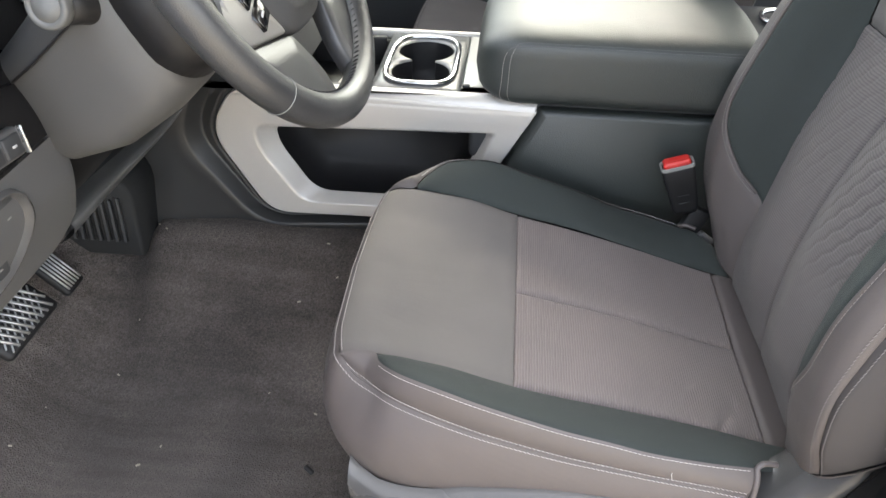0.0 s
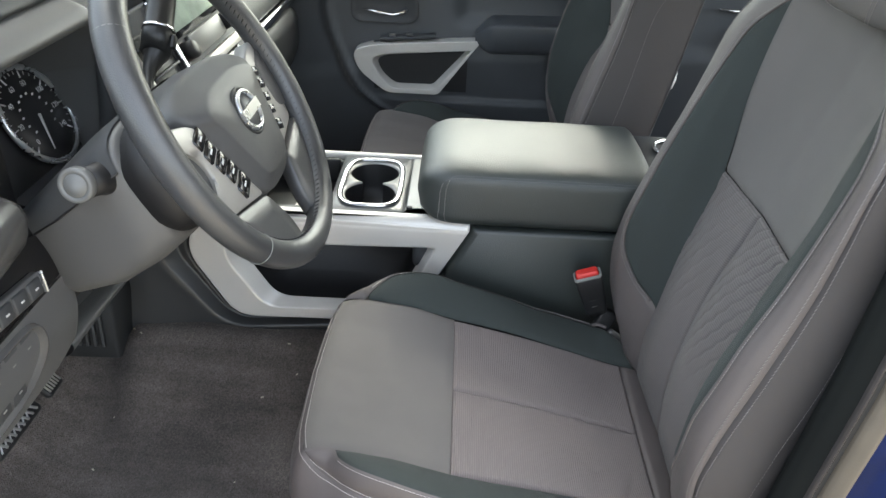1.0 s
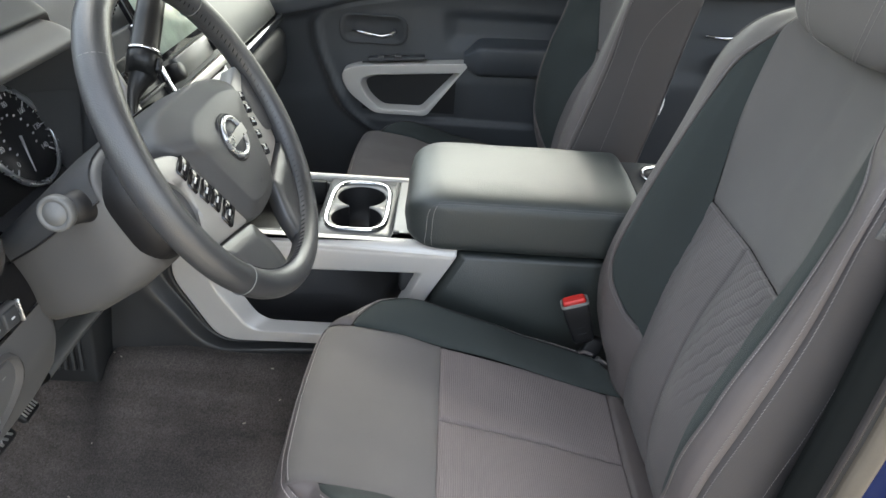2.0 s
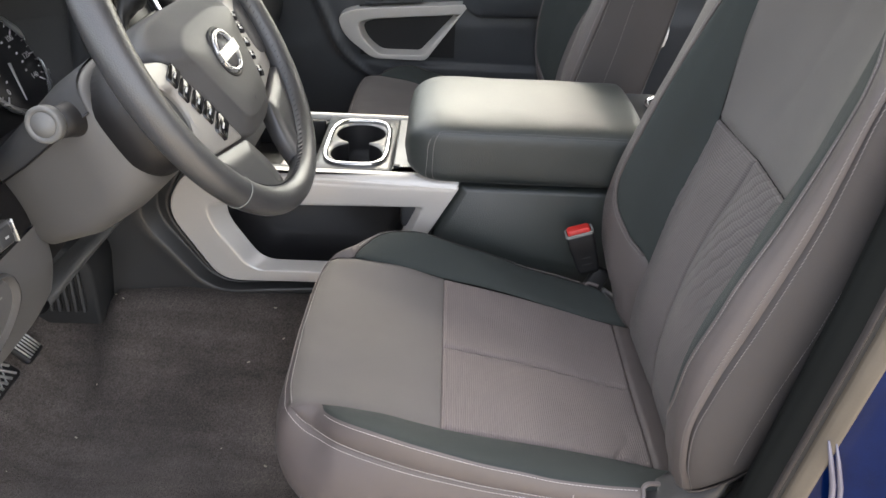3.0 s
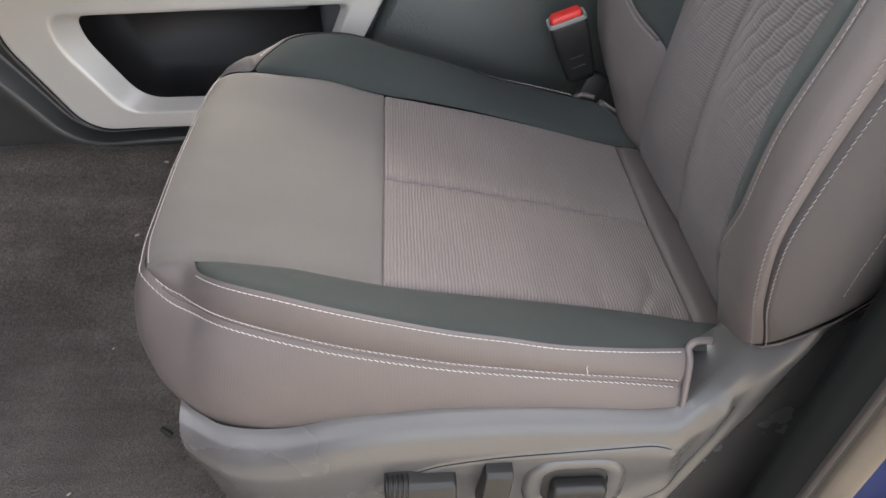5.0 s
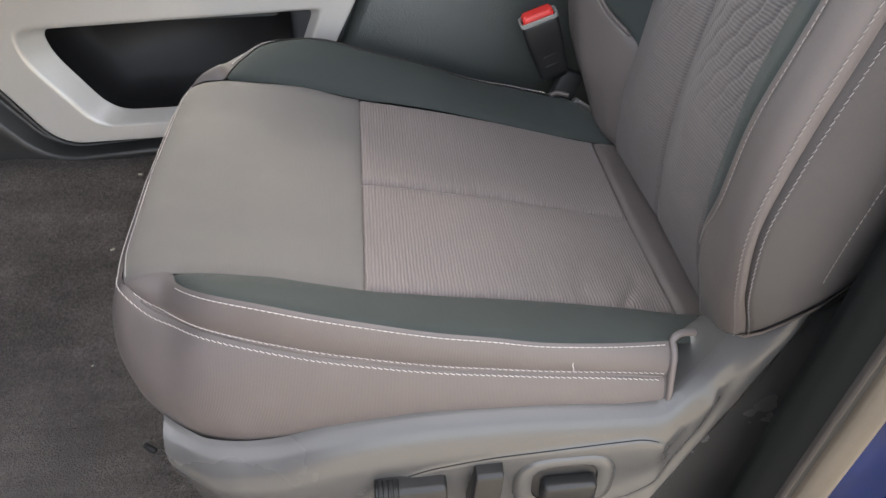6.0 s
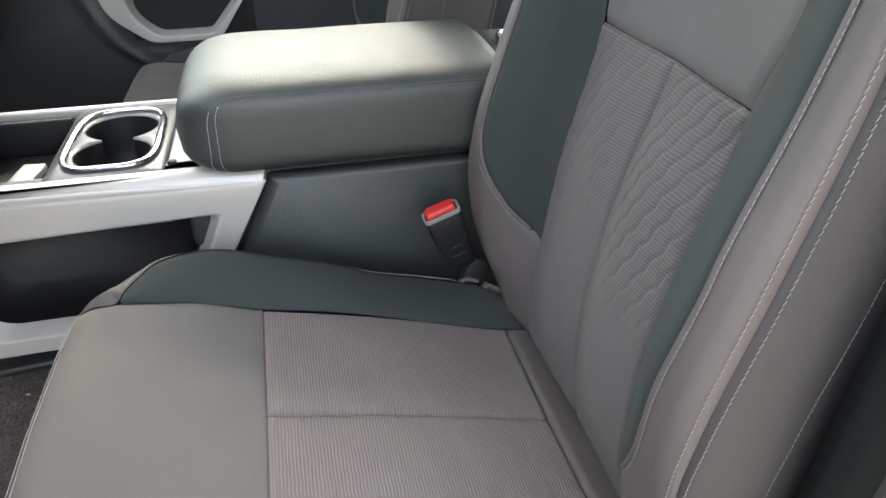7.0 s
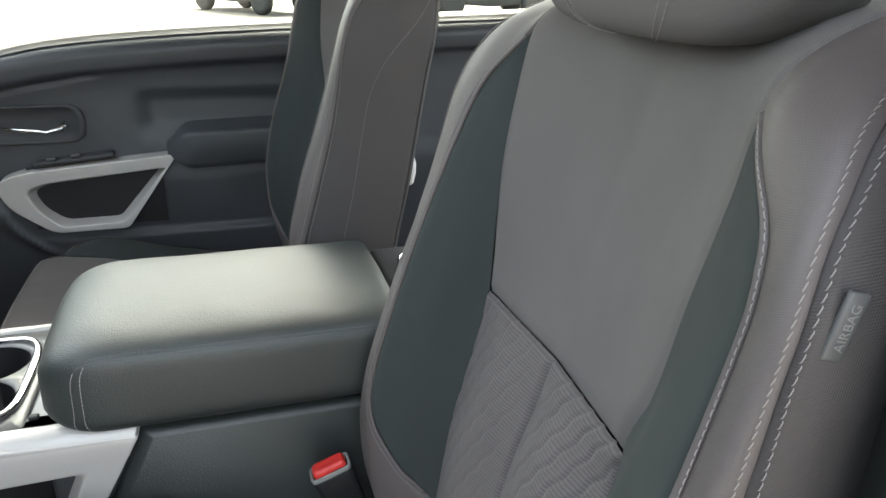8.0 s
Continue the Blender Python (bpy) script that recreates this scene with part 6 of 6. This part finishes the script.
part("lower_lip", sheet(lip_place, 30, 14), M_PLASTIC, dash)
# centre stack: a reclined face with vents, screen and radio
def stk(y, h, d=0.0):
    return Vector((-0.385 - 0.42 * h + 0.907 * d, y, 0.77 + 0.907 * h + 0.42 * d))


def slab(y0, y1, h0, h1, d0, d1, name, material, label="", r=0.004, parent=None):
    out = rounded([(y0, h0, r), (y1, h0, r), (y1, h1, r), (y0, h1, r)], 3)
    c = Vector(((y0 + y1) / 2, (h0 + h1) / 2))
    def lp(i, d):
        return [stk(*(p + (c - p).normalized() * i), d) for p in out]
    e = min(0.002, (d1 - d0) * 0.4)
    return part(name, loft([lp(0, d0), lp(0, d1 - e), lp(e, d1)], caps=(True, True)), material, parent or dash, label)


slab(0.845, 1.30, -0.075, 0.135, -0.03, -0.001, "stack_face", M_PLASTIC)
slab(0.990, 1.22, -0.22, -0.072, -0.03, -0.002, "stack_base", M_PLASTIC)
slab(0.985, 1.23, 0.068, 0.20, -0.004, 0.006, "screen_bezel", M_GLOSS)
slab(1.000, 1.215, 0.078, 0.19, 0.003, 0.0075, "touch_screen", M_SCREEN, "touch screen, its light put into a pale green colour")
keys = slab(1.035, 1.19, 0.030, 0.064, -0.002, 0.008, "radio_keys", M_PALE, "grey radio keys")
for k in range(4):
    for r in range(2):
        slab(1.045 + 0.034 * k, 1.076 + 0.034 * k, 0.033 + 0.015 * r, 0.046 + 0.015 * r, 0.006, 0.0072, "radio_key", M_TAN, parent=keys, r=0.001)
for y in (1.012, 1.208):
    part("radio_knob", lathe([(0, 0.015), (0.018, 0.014), (0.021, 0.012), (0.021, 0)], stk(y, 0.046), (0.907, 0, 0.42), 28), M_BLACK, dash)
slab(0.985, 1.23, 0.004, 0.020, -0.002, 0.012, "stack_ledge", M_SILVER)
slab(0.99, 1.22, -0.06, 0.0, -0.002, 0.004, "climate_panel", M_GLOSS)
slab(0.969, 0.980, -0.16, 0.135, -0.002, 0.012, "stack_trim", M_CHROME, "bright upright trim beside the screen")
slab(0.850, 0.860, -0.06, 0.16, -0.002, 0.010, "stack_trim", M_SILVER)
vent = slab(0.864, 0.965, -0.03, 0.105, -0.02, 0.002, "air_vent", M_BLACK, "slatted air vent")
for k in range(6):
    slab(0.868, 0.962, -0.022 + 0.0215 * k, -0.018 + 0.0215 * k, 0.0, 0.010, "vent_slat", M_PLASTIC, parent=vent, r=0.001)
# tunnel side and footwell outlet
part("tunnel_side", sheet(lambda a, v: Vector((lerp(-0.50, -0.82, a), lerp(0.937, 0.99, smooth(0.0, 0.6, v)) - 0.015 * a + 0.04 * (1 - smooth(0.0, 0.15, a)), lerp(0.24, 0.62, v))), 16, 10), M_TRIM, dash)
outlet = part("foot_outlet", prism(rounded([(-0.553, 0.287, 0.004), (-0.545, 0.42, 0.03), (-0.60, 0.45, 0.02), (-0.78, 0.44, 0.02), (-0.76, 0.282, 0.006)], 4), 1.0, 0.885, 0.006), M_TRIM, dash, "slatted footwell air outlet")
for k in range(7):
    q = rounded([(-0.572 - 0.014 * k, 0.318, 0.001), (-0.567 - 0.014 * k, 0.400 - 0.004 * k, 0.001), (-0.571 - 0.014 * k, 0.401 - 0.004 * k, 0.001), (-0.577 - 0.014 * k, 0.318, 0.001)], 2)
    part("outlet_slat", prism(q, 0.884, 0.879, 0.001), M_PLASTIC, outlet)
    part("outlet_gap", prism([(p.x - 0.0075, p.y) for p in q], 0.886, 0.8835, 0.0005), M_BLACK, outlet)

# pedals
brake = thing("brake_pedal", "black rubber brake pedal with bright metal ribs", "pedal")
PEDAL = pose(-0.652, 0.694, 0.312, 8, 42, 0)
pad = part("pad", rbox((0.066, 0.112, 0.018), (0, 0, 0), 0.008, 3), M_BLACK, brake)
pad.data.transform(PEDAL)
for k in range(9):
    for slope, wide, high in ((0.42, 0.0040, 0.0105), (-0.9, 0.0022, 0.0098)):
        y = -0.044 + 0.011 * k
        lo, hi = max(-0.027, (-0.049 - y) / slope if slope > 0 else (0.049 - y) / slope), min(0.027, (0.049 - y) / slope if slope > 0 else (-0.049 - y) / slope)
        if hi - lo > 0.012:
            rib = part("rib", rbox(((hi - lo) * math.hypot(1, slope), wide, 0.004), ((lo + hi) / 2, y + slope * (lo + hi) / 2, high), 0.001, 1, (0, 0, math.degrees(math.atan(slope)))), M_RIB_METAL, pad)
            rib.data.transform(PEDAL)
part("arm", tube([(-0.665, 0.69, 0.32), (-0.74, 0.70, 0.40), (-0.78, 0.70, 0.55)], 0.011, 8), M_BLACK, brake)
gas = thing("accelerator_pedal", "black accelerator pedal with bright metal ribs", "pedal")
TREAD = pose(-0.668, 0.820, 0.298, 0, 48, 0)
tread = part("pad", rbox((0.082, 0.046, 0.014), (0, 0, 0), 0.006, 3), M_BLACK, gas)
tread.data.transform(TREAD)
for k in range(6):
    rib = part("rib", rbox((0.068, 0.0028, 0.004), (0.0, -0.0165 + 0.0066 * k, 0.0078), 0.001, 1), M_RIB_METAL, tread)
    rib.data.transform(TREAD)
part("arm", tube([(-0.68, 0.825, 0.31), (-0.75, 0.83, 0.42), (-0.78, 0.83, 0.52)], 0.009, 8), M_BLACK, gas)

# lint on the carpet and a loose clip
random.seed(4)
for k in range(26):
    x, y = random.uniform(-0.75, -0.2), random.uniform(0.45, 0.95)
    s = random.uniform(0.0012, 0.003)
    tagged(part("crumb", rbox((s * 2.2, s, s), (x, y, carpet_height(x, y) + s * 0.5 + 0.001), s * 0.3, 1, (0, 0, random.uniform(0, 180))), M_CRUMB), "pale crumb lying on the carpet", "crumb", "crumbs on the carpet")
tagged(part("loose_clip", rbox((0.007, 0.017, 0.006), (-0.235, 0.633, 0.116), 0.002, 2, (20, 10, 65)), M_BLACK), "small black plastic clip on the carpet", "clip")

# ---- outside ----
GZ = -0.75
tagged(part("ground", sheet(lambda a, v: Vector((lerp(-400, 400, a), lerp(-400, 400, v), GZ)), 8, 8), M_GROUND), "pale sunlit concrete yard", "ground", kind="structure")




def parked_car(label, colour, m):
    root = thing("parked_car", label, "car", "cars parked outside")
    side = rounded([(-2.3, 0.45, 0.15), (-2.3, 0.95, 0.25), (-1.2, 1.05, 0.3), (-0.7, 1.6, 0.3), (1.3, 1.65, 0.4), (2.1, 1.1, 0.3), (2.3, 0.5, 0.2), (0, 0.32, 0.3)], 4)
    bm = prism(side, -0.85, 0.85, 0.12)
    part("body", bm, colour, root)
    for sx in (-1.4, 1.45):
        for sy in (-0.84, 0.84):
            tyre = part("wheel", lathe([(-0.13, 0.26), (-0.13, 0.38), (-0.09, 0.41), (0.09, 0.41), (0.13, 0.38), (0.13, 0.26)], (sx, sy, 0.41), (0, 1, 0), 28), M_RUBBER, root)
            part("rim", lathe([(-0.11, 0.22), (-0.09, 0.26), (0.09, 0.26), (0.11, 0.22)], (sx, sy, 0.41), (0, 1, 0), 20), M_CHROME, tyre)
    for sy in (-0.80, 0.80):
        glass = rounded([(-0.85, 1.08, 0.05), (-0.55, 1.5, 0.1), (1.2, 1.55, 0.15), (1.75, 1.1, 0.1)], 3)
        part("window", prism(glass, sy, sy + math.copysign(0.06, sy), 0.01), M_GLOSS, root)
    root.matrix_world = m
    return root


parked_car("dark grey car parked across the yard", M_GREY, pose(1.53, 25.9, GZ, 0, 0, -54))
parked_car("grey car parked across the yard", M_PAD, pose(8.9, 24.2, GZ, 0, 0, 3))
parked_car("white car parked across the yard", M_WHITE, pose(14.0, 25.5, GZ, 0, 0, -6))
